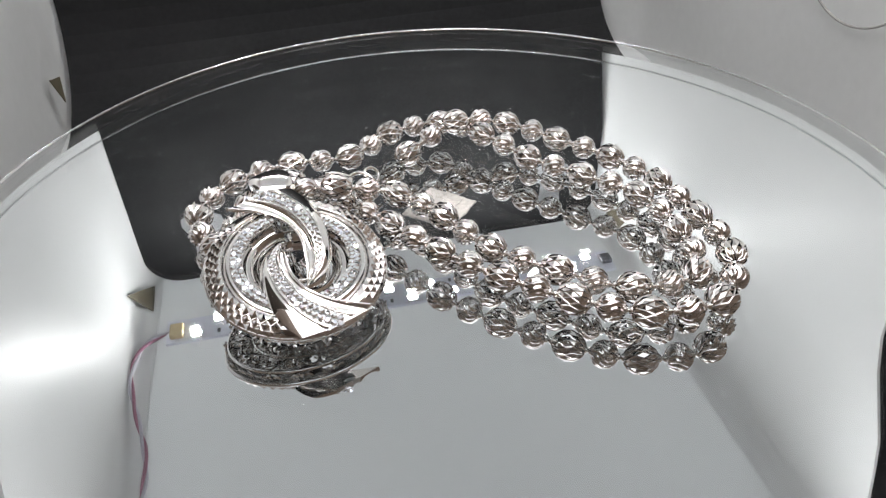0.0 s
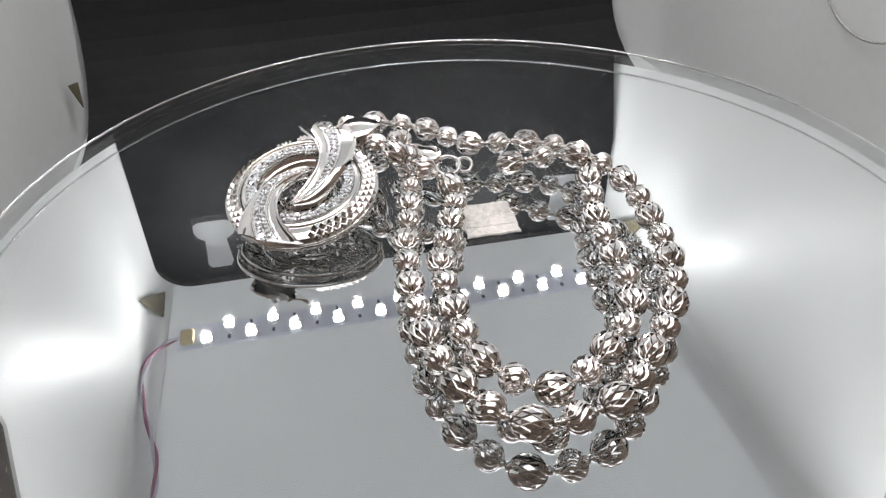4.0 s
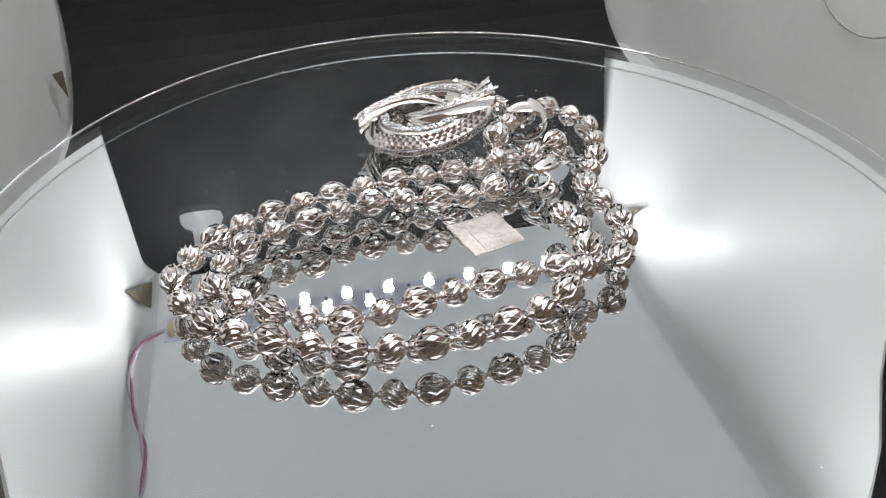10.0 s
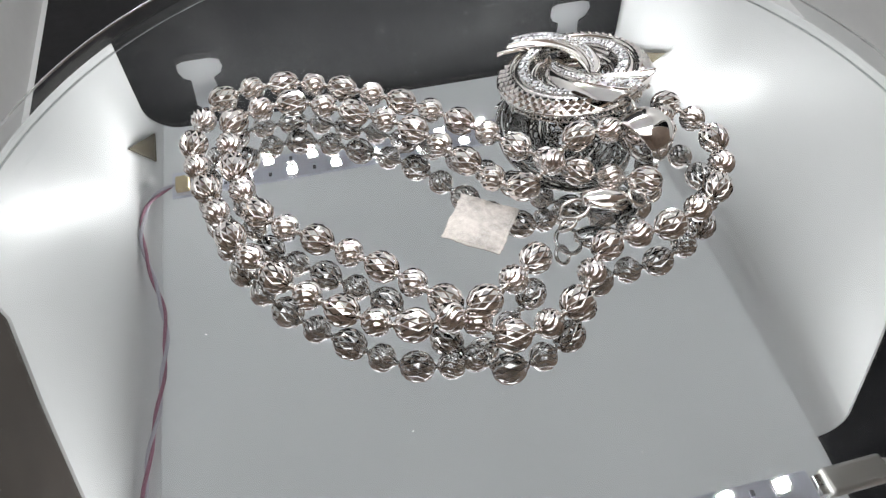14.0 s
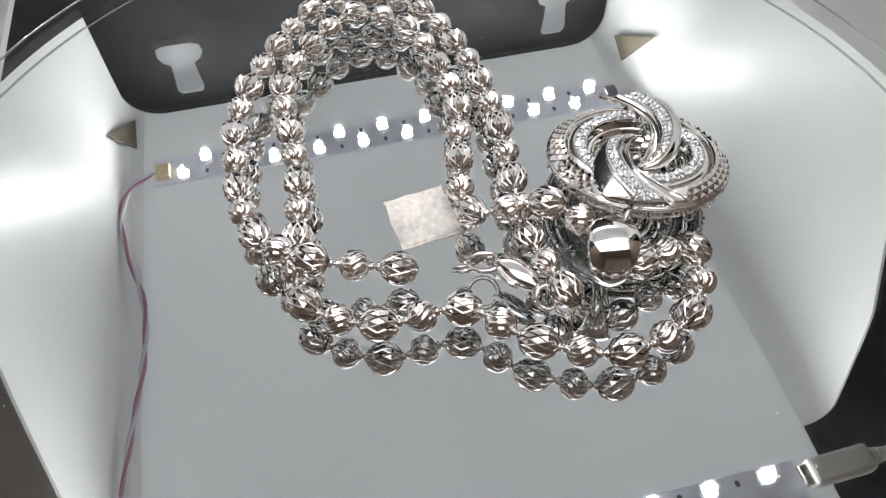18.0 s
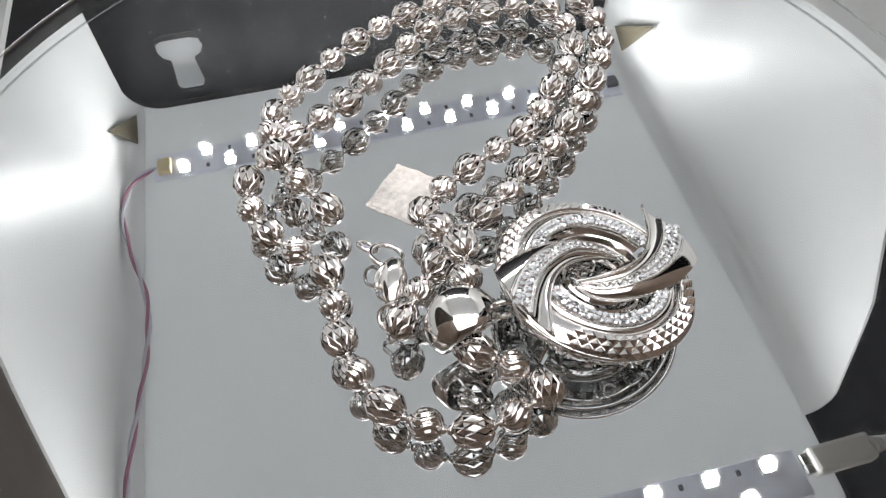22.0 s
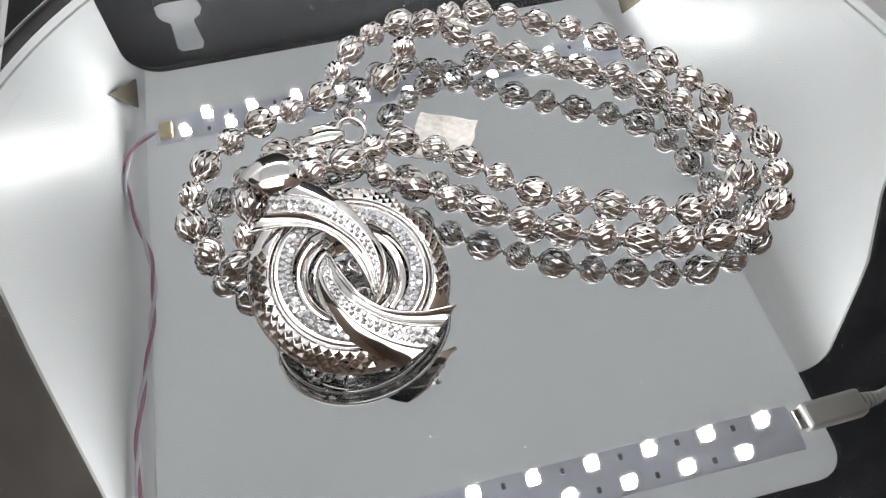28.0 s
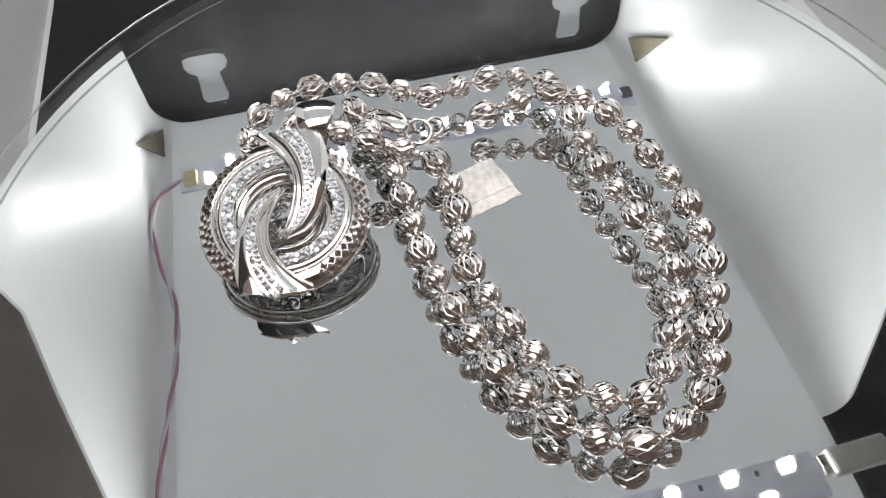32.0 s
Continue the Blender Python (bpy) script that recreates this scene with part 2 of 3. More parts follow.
def smooth_line(ctrl, step=0.00025, closed=False):
    """A Catmull-Rom line through the control points, cut into even short steps."""
    c = [Vector(p) for p in ctrl]
    n = len(c)
    fine = []
    for i in range(n if closed else n - 1):
        p0, p1, p2, p3 = (c[(i + k) % n] if closed else c[min(max(i + k, 0), n - 1)] for k in (-1, 0, 1, 2))
        for j in range(24):
            t = j / 24
            fine.append(0.5 * ((2 * p1) + (p2 - p0) * t + (2 * p0 - 5 * p1 + 4 * p2 - p3) * t * t + (3 * p1 - p0 - 3 * p2 + p3) * t ** 3))
    fine.append(c[0] if closed else c[-1])
    return fine


def along(fine, d):
    """The place and direction at a length d along a fine line."""
    for a, b in zip(fine[:-1], fine[1:]):
        s = (b - a).length
        if d <= s:
            return a + (b - a) * (d / max(s, 1e-9)), (b - a).normalized()
        d -= s
    return fine[-1], (fine[-1] - fine[-2]).normalized()


def length(fine):
    return sum((b - a).length for a, b in zip(fine[:-1], fine[1:]))


SPIN = []                       # all that turns with the table


def on_table(name, label, category, group=""):
    ob = thing(name, label, category, pose(AX, AY, 0), group)
    SPIN.append(ob)
    return ob


# ---- panels that stand in for the room round the box ----
def room():
    """Made-up panels about the desk that shape light and reflections, open above and at the back to the room's light.
    """
    def slab(name, label, category, material, *size):
        bm = bmesh.new()
        box(bm, *size)
        tagged(part(name, bm, material), label, category, kind="structure")

    slab("ground", "warm brown wooden desk top under the light box", "desk", DESK, -1.2, 1.2, -1.2, 2.4, FLOOR - 0.03, FLOOR - 0.004)
    # added panel: the dim room beside the box, its darkness put into the colour
    slab("dark_panel_west", "dark brown panel standing in for the dim room on the left", "wall", DARK_BROWN, -0.64, -0.6, -0.16, 1.6, FLOOR - 0.004, 1.5)
    # added panel, black enough to pass for unlit room in the mirror
    slab("dark_panel_east", "near-black panel standing in for the dark room on the right", "wall", NEAR_BLACK, 0.5, 0.54, -0.16, 1.6, FLOOR - 0.004, 2.0)
    # unseen overhead panel, added to dim what the bead tops reflect
    slab("sky_shield", "unseen pale beige panel added to keep bright sky off the silver", "ceiling", PALE_BEIGE, -0.64, 0.54, -1.24, -0.62, 0.905, 0.93)
    # unseen panels behind the camera, added to put warm brown into the silver's reflections
    slab("reflector_southwest", "unseen warm brown panel added for the silver to reflect", "wall", WARM_BROWN, -0.64, -0.6, -1.2, -0.164, FLOOR - 0.004, 0.9)
    slab("reflector_southeast", "unseen warm brown panel added for the silver to reflect", "wall", WARM_BROWN, 0.5, 0.54, -1.2, -0.164, FLOOR - 0.004, 0.9)
    slab("reflector_south", "unseen warm brown panel added for the silver to reflect", "wall", WARM_BROWN, -0.6, 0.5, -1.24, -1.2, FLOOR - 0.004, 0.9)


room()


# ---- the light box ----
FOLD = 0.009                    # radius of the soft folds between the panels


def panel(name, label, category, rows, thick):
    """A sheet through rows of points, given a thickness along its normals."""
    bm = bmesh.new()
    grid = [[bm.verts.new(p) for p in row] for row in rows]
    for a, b in zip(grid[:-1], grid[1:]):
        for k in range(len(a) - 1):
            bm.faces.new((a[k], a[k + 1], b[k + 1], b[k]))
    bmesh.ops.recalc_face_normals(bm, faces=bm.faces)
    bmesh.ops.solidify(bm, geom=bm.faces[:], thickness=thick)
    for e in bm.edges:
        if len(e.link_faces) == 2 and e.calc_face_angle(0) > radians(40):
            e.smooth = False
    return tagged(part(name, bm, BACK_SHEET if name == "wall_back" else WHITE, smooth=True), label, category, kind="structure")


def front_edge(z, west):
    """How far the slanted front edge of a side wall reaches, by height."""
    pts = [(FLOOR, -0.215), (0.012, -0.215), (0.045, -0.13), (0.083, -0.121), (0.109, -0.1366), (CEIL, -0.171)] if west else [(FLOOR, -0.20), (0.012, -0.20), (0.05, -0.137), (0.1, -0.142), (0.128, -0.156), (CEIL, -0.168)]
    return float(np.interp(z, [p[0] for p in pts], [p[1] for p in pts]))


def reach(z, west):
    """How far the back edge of a side wall curls in over the backdrop, by height."""
    return float(np.interp(z, (-0.03, 0.02), (0.005, 0.012)) if west else np.interp(z, (0.06, 0.13), (0.021, 0.012)))


def light_box():
    t = 0.0009
    xs = [LEFT + (RIGHT - LEFT) * k / 8 for k in range(9)]
    panel("floor", "white plastic floor panel of the light box", "floor", [[(x * 1.04, y, FLOOR) for x in xs] for y in (-0.30, -0.2, -0.06, 0, BACK)], -t)
    panel("wall_back", "white plastic back wall of the light box", "wall", [[(x, BACK, z) for x in xs] for z in (FLOOR, -0.02, 0.05, 0.12, CEIL)], -t)
    for name, x, west in (("wall_west", LEFT, True), ("wall_east", RIGHT, False)):
        s = 1 if west else -1
        rows = []
        levels = [FLOOR + (CEIL - FOLD - FLOOR) * k / 24 for k in range(25)]
        for z in levels:
            bulge = 0.0022 * math.sin(math.pi * (z - FLOOR) / (CEIL - FLOOR))
            y0, y1 = front_edge(z, west), BACK - 0.002
            row = []
            for k in range(17):
                y = y0 + (y1 - y0) * k / 16
                curl = max(0.0, (y - 0.028) / 0.028)
                row.append((x + s * (reach(z, west) * curl ** 2.2 - bulge * math.sin(math.pi * k / 16)), y, z))
            rows.append(row)
        for k in range(1, 8):
            a = radians(90 * k / 7)
            z = CEIL - FOLD + FOLD * math.sin(a)
            dx = FOLD * (1 - math.cos(a))
            y0, y1 = front_edge(z, west), BACK - 0.002
            row = []
            for j in range(17):
                y = y0 + (y1 - y0) * j / 16
                curl = max(0.0, (y - 0.028) / 0.028)
                row.append((x + s * (dx + reach(z, west) * curl ** 2.2 * math.cos(a)), y, z))
            rows.append(row)
        panel(name, "white plastic side wall of the light box, folded softly into the top", "wall", rows, t * s)
    # top panel, with a rounded flap at the open front
    pts = [(LEFT + FOLD, BACK), (RIGHT - FOLD, BACK), (RIGHT - FOLD, -0.168)]
    for k in range(7):
        a = radians(-90 * k / 6)
        pts.append((0.0985 + 0.010 * math.cos(a), -0.194 + 0.010 * math.sin(a)))
    for k in range(7):
        a = radians(-90 - 90 * k / 6)
        pts.append((-0.1015 + 0.010 * math.cos(a), -0.194 + 0.010 * math.sin(a)))
    pts.append((LEFT + FOLD, -0.171))
    bm = bmesh.new()
    a = [bm.verts.new((x, y, CEIL)) for x, y in pts]
    b = [bm.verts.new((x, y, CEIL + t)) for x, y in pts]
    bm.faces.new(a)
    bm.faces.new(b[::-1])
    for k in range(len(pts)):
        bm.faces.new((a[k - 1], a[k], b[k], b[k - 1]))
    bmesh.ops.recalc_face_normals(bm, faces=bm.faces)
    tagged(part("ceiling", bm, TOP_SHEET), "white plastic top panel of the light box with a rounded front flap", "ceiling", kind="structure")


light_box()


def flat_piece(points, thick):
    """A thin plate with the given corners."""
    bm = bmesh.new()
    p = [Vector(q) for q in points]
    n = (p[1] - p[0]).cross(p[2] - p[0]).normalized() * thick
    a = [bm.verts.new(q) for q in p]
    b = [bm.verts.new(q + n) for q in p]
    bm.faces.new(a)
    bm.faces.new(b[::-1])
    for k in range(len(p)):
        bm.faces.new((a[k - 1], a[k], b[k], b[k - 1]))
    bmesh.ops.recalc_face_normals(bm, faces=bm.faces)
    return bm


def corner_patches():
    """Brown card that shows in the three-cornered gaps of the folds."""
    for pts in (((-0.1205, 0.0095, 0.1545), (-0.1155, 0.0215, 0.1755), (-0.1160, 0.0415, 0.1755)),
                ((0.1165, -0.002, 0.1405), (0.1170, 0.0225, 0.1735), (0.1160, 0.0330, 0.1660)),
                ((-0.1180, 0.004, -0.0538), (-0.1168, 0.0120, -0.0560), (-0.1163, 0.0075, -0.0640))):
        ob = part("corner_gap", flat_piece(pts, 0.0004), OLIVE)
        tagged(ob, "three-cornered olive-brown gap in the white corner fold", "corner gap", "corner gaps")


corner_patches()


def window_ring():
    """Scored outline of a round window in the side wall."""
    bm = bmesh.new()
    c = Vector((RIGHT - 0.0012, -0.091, 0.0015))
    tube(bm, [c + Vector((0, 0.026 * math.cos(a), 0.026 * math.sin(a))) for a in (2 * math.pi * k / 72 for k in range(72))], 0.00035, 6, True)
    tagged(part("round_window_outline", bm, GREY_LINE, smooth=True), "thin grey scored circle on the white side wall", "outline")


window_ring()


def backdrop():
    """Black sheet that hangs at the back on two keyhole slots and sweeps forward over the floor."""
    x0, x1, top, y = -0.1182, 0.1128, CEIL - 0.0012, 0.0425
    t = 0.0005
    # the upper part, cut round the rounded corners and the two slots
    def slot(cx):
        out = []
        for dx, z in ((-0.0095, 0.1445), (-0.009, 0.1402), (-0.006, 0.1388), (0.006, 0.1388), (0.0095, 0.1402), (0.0104, 0.1440), (0.0085, 0.1478), (0.0052, 0.1500),
                      (0.0056, 0.1560), (0.0062, 0.1630), (0.0045, 0.1662), (-0.0045, 0.1662), (-0.0062, 0.1640), (-0.0054, 0.1560), (-0.0050, 0.1500), (-0.0080, 0.1480)):
            out.append((cx + dx, z))
        return out

    low = 0.12
    bm = bmesh.new()
    border = [(x0, low), (x1, low)]
    r = 0.016
    for k in range(9):
        a = radians(90 * k / 8)
        border.append((x1 - r + r * math.cos(a), top - r + r * math.sin(a)))
    for k in range(9):
        a = radians(90 + 90 * k / 8)
        border.append((x0 + r + r * math.cos(a), top - r + r * math.sin(a)))
    edges = []
    for loop in (border, slot(-0.0872), slot(0.0868)):
        vs = [bm.verts.new((x, y, z)) for x, z in loop]
        edges += [bm.edges.new((vs[k - 1], vs[k])) for k in range(len(vs))]
    bmesh.ops.triangle_fill(bm, use_beauty=True, use_dissolve=False, edges=edges, normal=(0, -1, 0))
    # the hanging and swept part
    prof = [(y, low), (y, 0.06), (y, 0.0), (y - 0.0005, -0.024)]
    for k in range(1, 11):
        a = radians(90 * k / 10)
        prof.append((y - 0.048 * (1 - math.cos(a)), -0.028 - 0.0495 * math.sin(a)))
    prof += [(-0.08, FLOOR + 0.0012), (-0.125, FLOOR + 0.0012)]
    xs = [x0 + (x1 - x0) * k / 10 for k in range(11)]
    rows = []
    for j, (py, z) in enumerate(prof):
        lag = 0.0 if j < 3 else max(0.0, math.sin(math.pi * min(1.0, (j - 3) / 10.0)))
        slim = 0.0075 * min(1.0, max(0.0, (low - z) / 0.05))     # the sheet draws in below
        rows.append([bm.verts.new((x - slim * (x - x0) / (x1 - x0), py + 0.014 * lag * (x - x0) / (x1 - x0), z)) for x in xs])
    for a, b in zip(rows[:-1], rows[1:]):
        for k in range(10):
            bm.faces.new((a[k], a[k + 1], b[k + 1], b[k]))
    bmesh.ops.recalc_face_normals(bm, faces=bm.faces)
    bmesh.ops.solidify(bm, geom=bm.faces[:], thickness=t)
    tagged(part("backdrop", bm, BLACK), "matte black backdrop sheet with two keyhole slots, swept over the floor", "backdrop", kind="structure")


backdrop()


def plain_mesh(name, bm, material):
    me = bpy.data.meshes.new(name)
    bm.to_mesh(me)
    bm.free()
    me.materials.append(material)
    return me


def led_lens():
    """A low lens with rounded corners."""
    bm = bmesh.new()
    rows = []
    for k in range(20):
        a = 2 * math.pi * k / 20
        c, d = math.cos(a), math.sin(a)
        f = 0.0024 / (abs(c) ** 3.2 + abs(d) ** 3.2) ** (1 / 3.2)
        rows.append((f * c, f * d))
    rings = [[bm.verts.new((x * q, y * q, z)) for x, y in rows] for q, z in ((1.0, 0.0), (0.98, -0.0003), (0.72, -0.00055))]
    for a, b in zip(rings[:-1], rings[1:]):
        for k in range(20):
            bm.faces.new((a[k - 1], a[k], b[k], b[k - 1]))
    bm.faces.new(rings[-1])
    bmesh.ops.recalc_face_normals(bm, faces=bm.faces)
    return bm


LED_MESH = plain_mesh("led", led_lens(), LED)
LED_CASE = plain_mesh("led_case", box(bmesh.new(), -0.0025, 0.0025, -0.0025, 0.0025, -0.0007, 0.0, 0.0002), PLUG)
CHIP_MESH = plain_mesh("resistor", box(bmesh.new(), -0.0007, 0.0007, -0.0010, 0.0010, -0.0006, 0.0, 0.0001), CHIP)


def led_strip(label, y_a, y_b, x_a, x_b, step, x0, x1):
    ob = thing("led_strip", label, "led strip", pose(0, 0, CEIL), "led strips")
    bm = bmesh.new()
    box(bm, x0, x1, min(y_a, y_b) - 0.0034, max(y_a, y_b) + 0.0034, -0.0016, -0.0001, 0.0002)
    part("circuit_board", bm, BOARD, ob)
    for y, x in ((y_a, x_a), (y_b, x_b)):
        for k in range(10):
            piece("led", LED_MESH, ob, pose(x + step * k, y, -0.0019))
            piece("led_case", LED_CASE, ob, pose(x + step * k, y, -0.0016))
            if k < 9:
                piece("resistor", CHIP_MESH, ob, pose(x + step * (k + 0.5), y, -0.0016))
    return ob


back_strip = led_strip("white led strip with two staggered rows of lit leds", 0.0, 0.0082, -0.095, -0.085, 0.02, -0.1085, 0.1075)
bm = bmesh.new()
box(bm, -0.1065, -0.1005, -0.0015, 0.0065, -0.0046, -0.0016, 0.0006)
part("connector", bm, CONNECTOR, back_strip, "cream plastic wire connector")
bm = bmesh.new()
box(bm, 0.1015, 0.1070, 0.0010, 0.0070, -0.0040, -0.0016, 0.0006)
part("end_socket", bm, CHIP, back_strip, "dark end socket")
led_strip("white led strip on the open front, fed by a white plug", -0.1818, -0.1904, 0.0876, 0.0772, -0.02, -0.104, 0.0985)


def feed_wire():
    """Red and white wires twisted together along the fold."""
    ctrl = [(-0.1035, 0.0045), (-0.110, 0.003), (-0.1165, -0.006), (-0.1195, -0.018), (-0.1195, -0.029), (-0.1170, -0.042), (-0.1150, -0.050), (-0.112, -0.063), (-0.1109, -0.0764), (-0.1125, -0.1007), (-0.116, -0.1266), (-0.1172, -0.146), (-0.1165, -0.160), (-0.1120, -0.176), (-0.1035, -0.186)]
    ob = thing("feed_wire", "twisted red and white wire running along the ceiling fold", "wire")
    fine = smooth_line([(x, y, CEIL - 0.0016 - 0.0045 * max(0.0, min(1.0, (-0.1095 - x) / 0.010))) for x, y in ctrl])
    total = length(fine)
    for name, material, phase in (("red_wire", RED_WIRE, 0.0), ("white_wire", WHITE_WIRE, math.pi)):
        pts = []
        for k in range(141):
            p, d = along(fine, total * k / 140)
            side = d.cross(Vector((0, 0, 1))).normalized()
            a = phase + 2 * math.pi * (total * k / 140) / 0.031
            pts.append(p + side * (0.0006 * math.cos(a)) + Vector((0, 0, 1)) * (0.0006 * math.sin(a)))
        bm = bmesh.new()
        tube(bm, pts, 0.00072, 8)
        part(name, bm, material, ob, smooth=True)


feed_wire()


def usb_plug():
    ob = thing("plug_cable", "white plug and cable in the end of the led strip", "cable", pose(0.0985, -0.1848, CEIL - 0.0038, 0, 0, 1.5))
    bm = bmesh.new()
    box(bm, -0.0005, 0.0030, -0.0034, 0.0034, -0.0012, 0.0012, 0.0004)
    part("plug_shell", bm, STEEL, ob, "worn steel plug shell")
    bm = bmesh.new()
    box(bm, 0.0022, 0.0240, -0.0045, 0.0045, -0.0030, 0.0030, 0.0012)
    part("plug_body", bm, PLUG, ob, smooth=False)
    for k in range(4):
        bm = bmesh.new()
        rings = []
        for dx, r in ((0.0, 0.0030 - 0.0003 * k), (0.0012, 0.0030 - 0.0003 * k)):
            rings.append([bm.verts.new((0.0242 + 0.0018 * k + dx, r * math.cos(2 * math.pi * j / 16), r * math.sin(2 * math.pi * j / 16))) for j in range(16)])
        for j in range(16):
            bm.faces.new((rings[0][j], rings[0][(j + 1) % 16], rings[1][(j + 1) % 16], rings[1][j]))
        bm.faces.new(rings[0][::-1])
        bm.faces.new(rings[1])
        part("strain_relief", bm, PLUG, ob)
    bm = bmesh.new()
    tube(bm, smooth_line([(0.022, 0, 0), (0.034, 0.0006, 0), (0.044, 0.004, 0.0), (0.054, 0.014, -0.004), (0.060, 0.030, -0.02), (0.066, 0.05, -0.07), (0.07, 0.07, -0.16), (0.075, 0.09, CEIL * -1 + FLOOR + 0.004 + 0.0038)])[::6], 0.0018, 10)
    part("cable", bm, PLUG, ob, smooth=True)


usb_plug()


# ---- the turntable ----
def turntable():
    ob = on_table("turntable", "round mirrored glass turntable plate with a polished clear rim", "turntable")
    seat = pose(0.0009, -0.0012, 0)     # the plate sits a little off the axis

    def turned_part(name, profile, material, steps, label="", smooth=True):
        bm = bmesh.new()
        lathe(bm, profile, steps)
        o = part(name, bm, material, ob, label, smooth)
        o.matrix_basis = seat
        return o

    turned_part("mirror", [(0.0001, -GLASS), (RIM - 0.0007, -GLASS)], MIRROR, 180, smooth=False)
    turned_part("glass", [(0.0001, 0), (RIM - 0.0006, 0)], GLASS_TOP, 180, smooth=False).visible_shadow = False
    # the clear wall round the plate: a bright rounded lip, clear below
    turned_part("lip", [(RIM - 0.00030, LIP - 0.0003), (RIM - 0.00022, LIP - 0.0001), (RIM - 0.0001, LIP), (RIM, LIP - 0.00006), (RIM + 0.00006, LIP - 0.0003)], EDGE_BEVEL, 300, "bright polished glass lip")
    turned_part("rim", [(RIM + 0.00006, LIP - 0.0003), (RIM, -GLASS), (RIM - 0.0001, -0.0030), (RIM - 0.0005, -0.0036)], GLASS_EDGE, 300, "polished clear glass rim")
    # added rings that stand in for the leds' repeated reflections within the glass
    for r, z in ((RIM - 0.0008, -0.0012), (RIM - 0.0050, -0.00135)):
        ring = [(r + 0.00016 * math.cos(radians(a)), z + 0.00016 * math.sin(radians(a))) for a in range(0, 181, 20)]
        turned_part("step", ring, GLINT_RING, 300, "fine clear ring added to catch led glints")
    bm = bmesh.new()
    lathe(bm, [(0.0001, -0.0040), (RIM - 0.003, -0.0040), (RIM - 0.003, -0.0065), (0.034, -0.0085), (0.034, FLOOR + 0.004), (0.0001, FLOOR + 0.004)], 96)
    part("base", bm, PLUG, ob, "white plastic turntable base")


turntable()


# ---- necklace ----
def bead_mesh(name, r, kind):
    bm = bmesh.new()
    if kind == "big":
        n, lats = 14, [-56, -28, 0, 28, 56]
        stretch = 1.10

        def at(la, lo, k=1.0):
            return Vector((k * r * math.cos(la) * math.cos(lo), k * r * math.cos(la) * math.sin(lo), k * r * stretch * math.sin(la)))
        lat = [-80] + lats + [80]
        shift = [0.5, 0.0, 0.5, 0.0, 0.5, 0.0, 0.5]
        rows = [[bm.verts.new(at(radians(d), 2 * math.pi * (k + off) / n)) for k in range(n)] for d, off in zip(lat, shift)]
        low, top = rows[0], rows[-1]
        # leaf-shaped facets: a flat floor inside four narrow slopes
        for i in range(1, 6):
            up, dn = rows[i + 1], rows[i - 1]
            for k in range(n):
                a, b = rows[i][k], rows[i][(k + 1) % n]
                mid = shift[i] + k + 0.5
                u = up[int(round(mid - shift[i + 1])) % n]
                d = dn[int(round(mid - shift[i - 1])) % n]
                c = at(radians(lat[i]), 2 * math.pi * mid / n, 0.935)
                leaf = (a, d, b, u)
                floor_ = [bm.verts.new(c + 0.66 * (v.co - c) - c * 0.012) for v in leaf]
                bm.faces.new(floor_)
                for j in range(4):
                    bm.faces.new((leaf[j], leaf[(j + 1) % 4], floor_[(j + 1) % 4], floor_[j]))
        bm.faces.new(low[::-1])
        bm.faces.new(top)
    else:
        n, m = 96, 22
        rings = []
        for i in range(1, m):
            la = -math.pi / 2 + math.pi * i / m
            row = []
            for k in range(n):
                lo = 2 * math.pi * k / n
                rib = abs(math.cos(6 * lo + 2.0 * math.sin(2.7 * la)))
                w = r * (1.03 - 0.17 * (1 - rib) * math.cos(la) ** 0.5)
                row.append(bm.verts.new((w * math.cos(la) * math.cos(lo), w * math.cos(la) * math.sin(lo), r * math.sin(la))))
            rings.append(row)
        for a, b in zip(rings[:-1], rings[1:]):
            for k in range(n):
                bm.faces.new((a[k], a[(k + 1) % n], b[(k + 1) % n], b[k]))
        bm.faces.new(rings[0][::-1])
        bm.faces.new(rings[-1])
    bmesh.ops.recalc_face_normals(bm, faces=bm.faces)
    me = plain_mesh(name, bm, SILVER_CUT)
    for p in me.polygons:
        p.use_smooth = kind != "big"
    return me


# centres of the large beads along the strand, in millimetres on the table
LOOP_INNER = [(-19.6, 0.8, 4.6), (-12.2, -0.6, 5.3), (-4.6, 1.4, 1.8), (-0, -4.9, 1.8), (3.9, -12.4, 1.8), (9.8, -18.1, 1.8), (16.7, -22.9, 1.8), (24.3, -22.2, 1.8), (25.9, -14.4, 1.8), (24.8, -6.3, 1.8), (19.6, -0.1, 1.8), (14.2, 6.1, 1.8), (9.6, 13, 2.4)]
LOOP_PENDANT = [(4.8, 19, 1.8), (-2.9, 17.8, 1.8), (-9.3, 12.5, 1.8), (-17.2, 12.6, 1.8), (-25, 9.8, 1.8), (-29.2, 2.9, 1.8), (-27, -4.5, 1.8), (-22.8, 0.8, 3.5)]
LOOP_OUTER = [(-1.4, 11.2, 1.8), (6.3, 15.3, 3.6), (13.7, 14.7, 2.6), (19.7, 9.8, 1.8), (25, 3.2, 1.8), (28.4, -4.2, 1.8), (29.6, -12.3, 1.8), (29.7, -20.1, 1.8), (24.7, -27, 1.8), (16.7, -26.9, 1.8), (9.9, -23.1, 1.8), (3.6, -17.8, 1.8), (-1.9, -11.6, 1.8), (-6.6, -4.9, 1.8), (-11.5, 1.5, 1.8), (-17.4, 6.5, 2.6)]


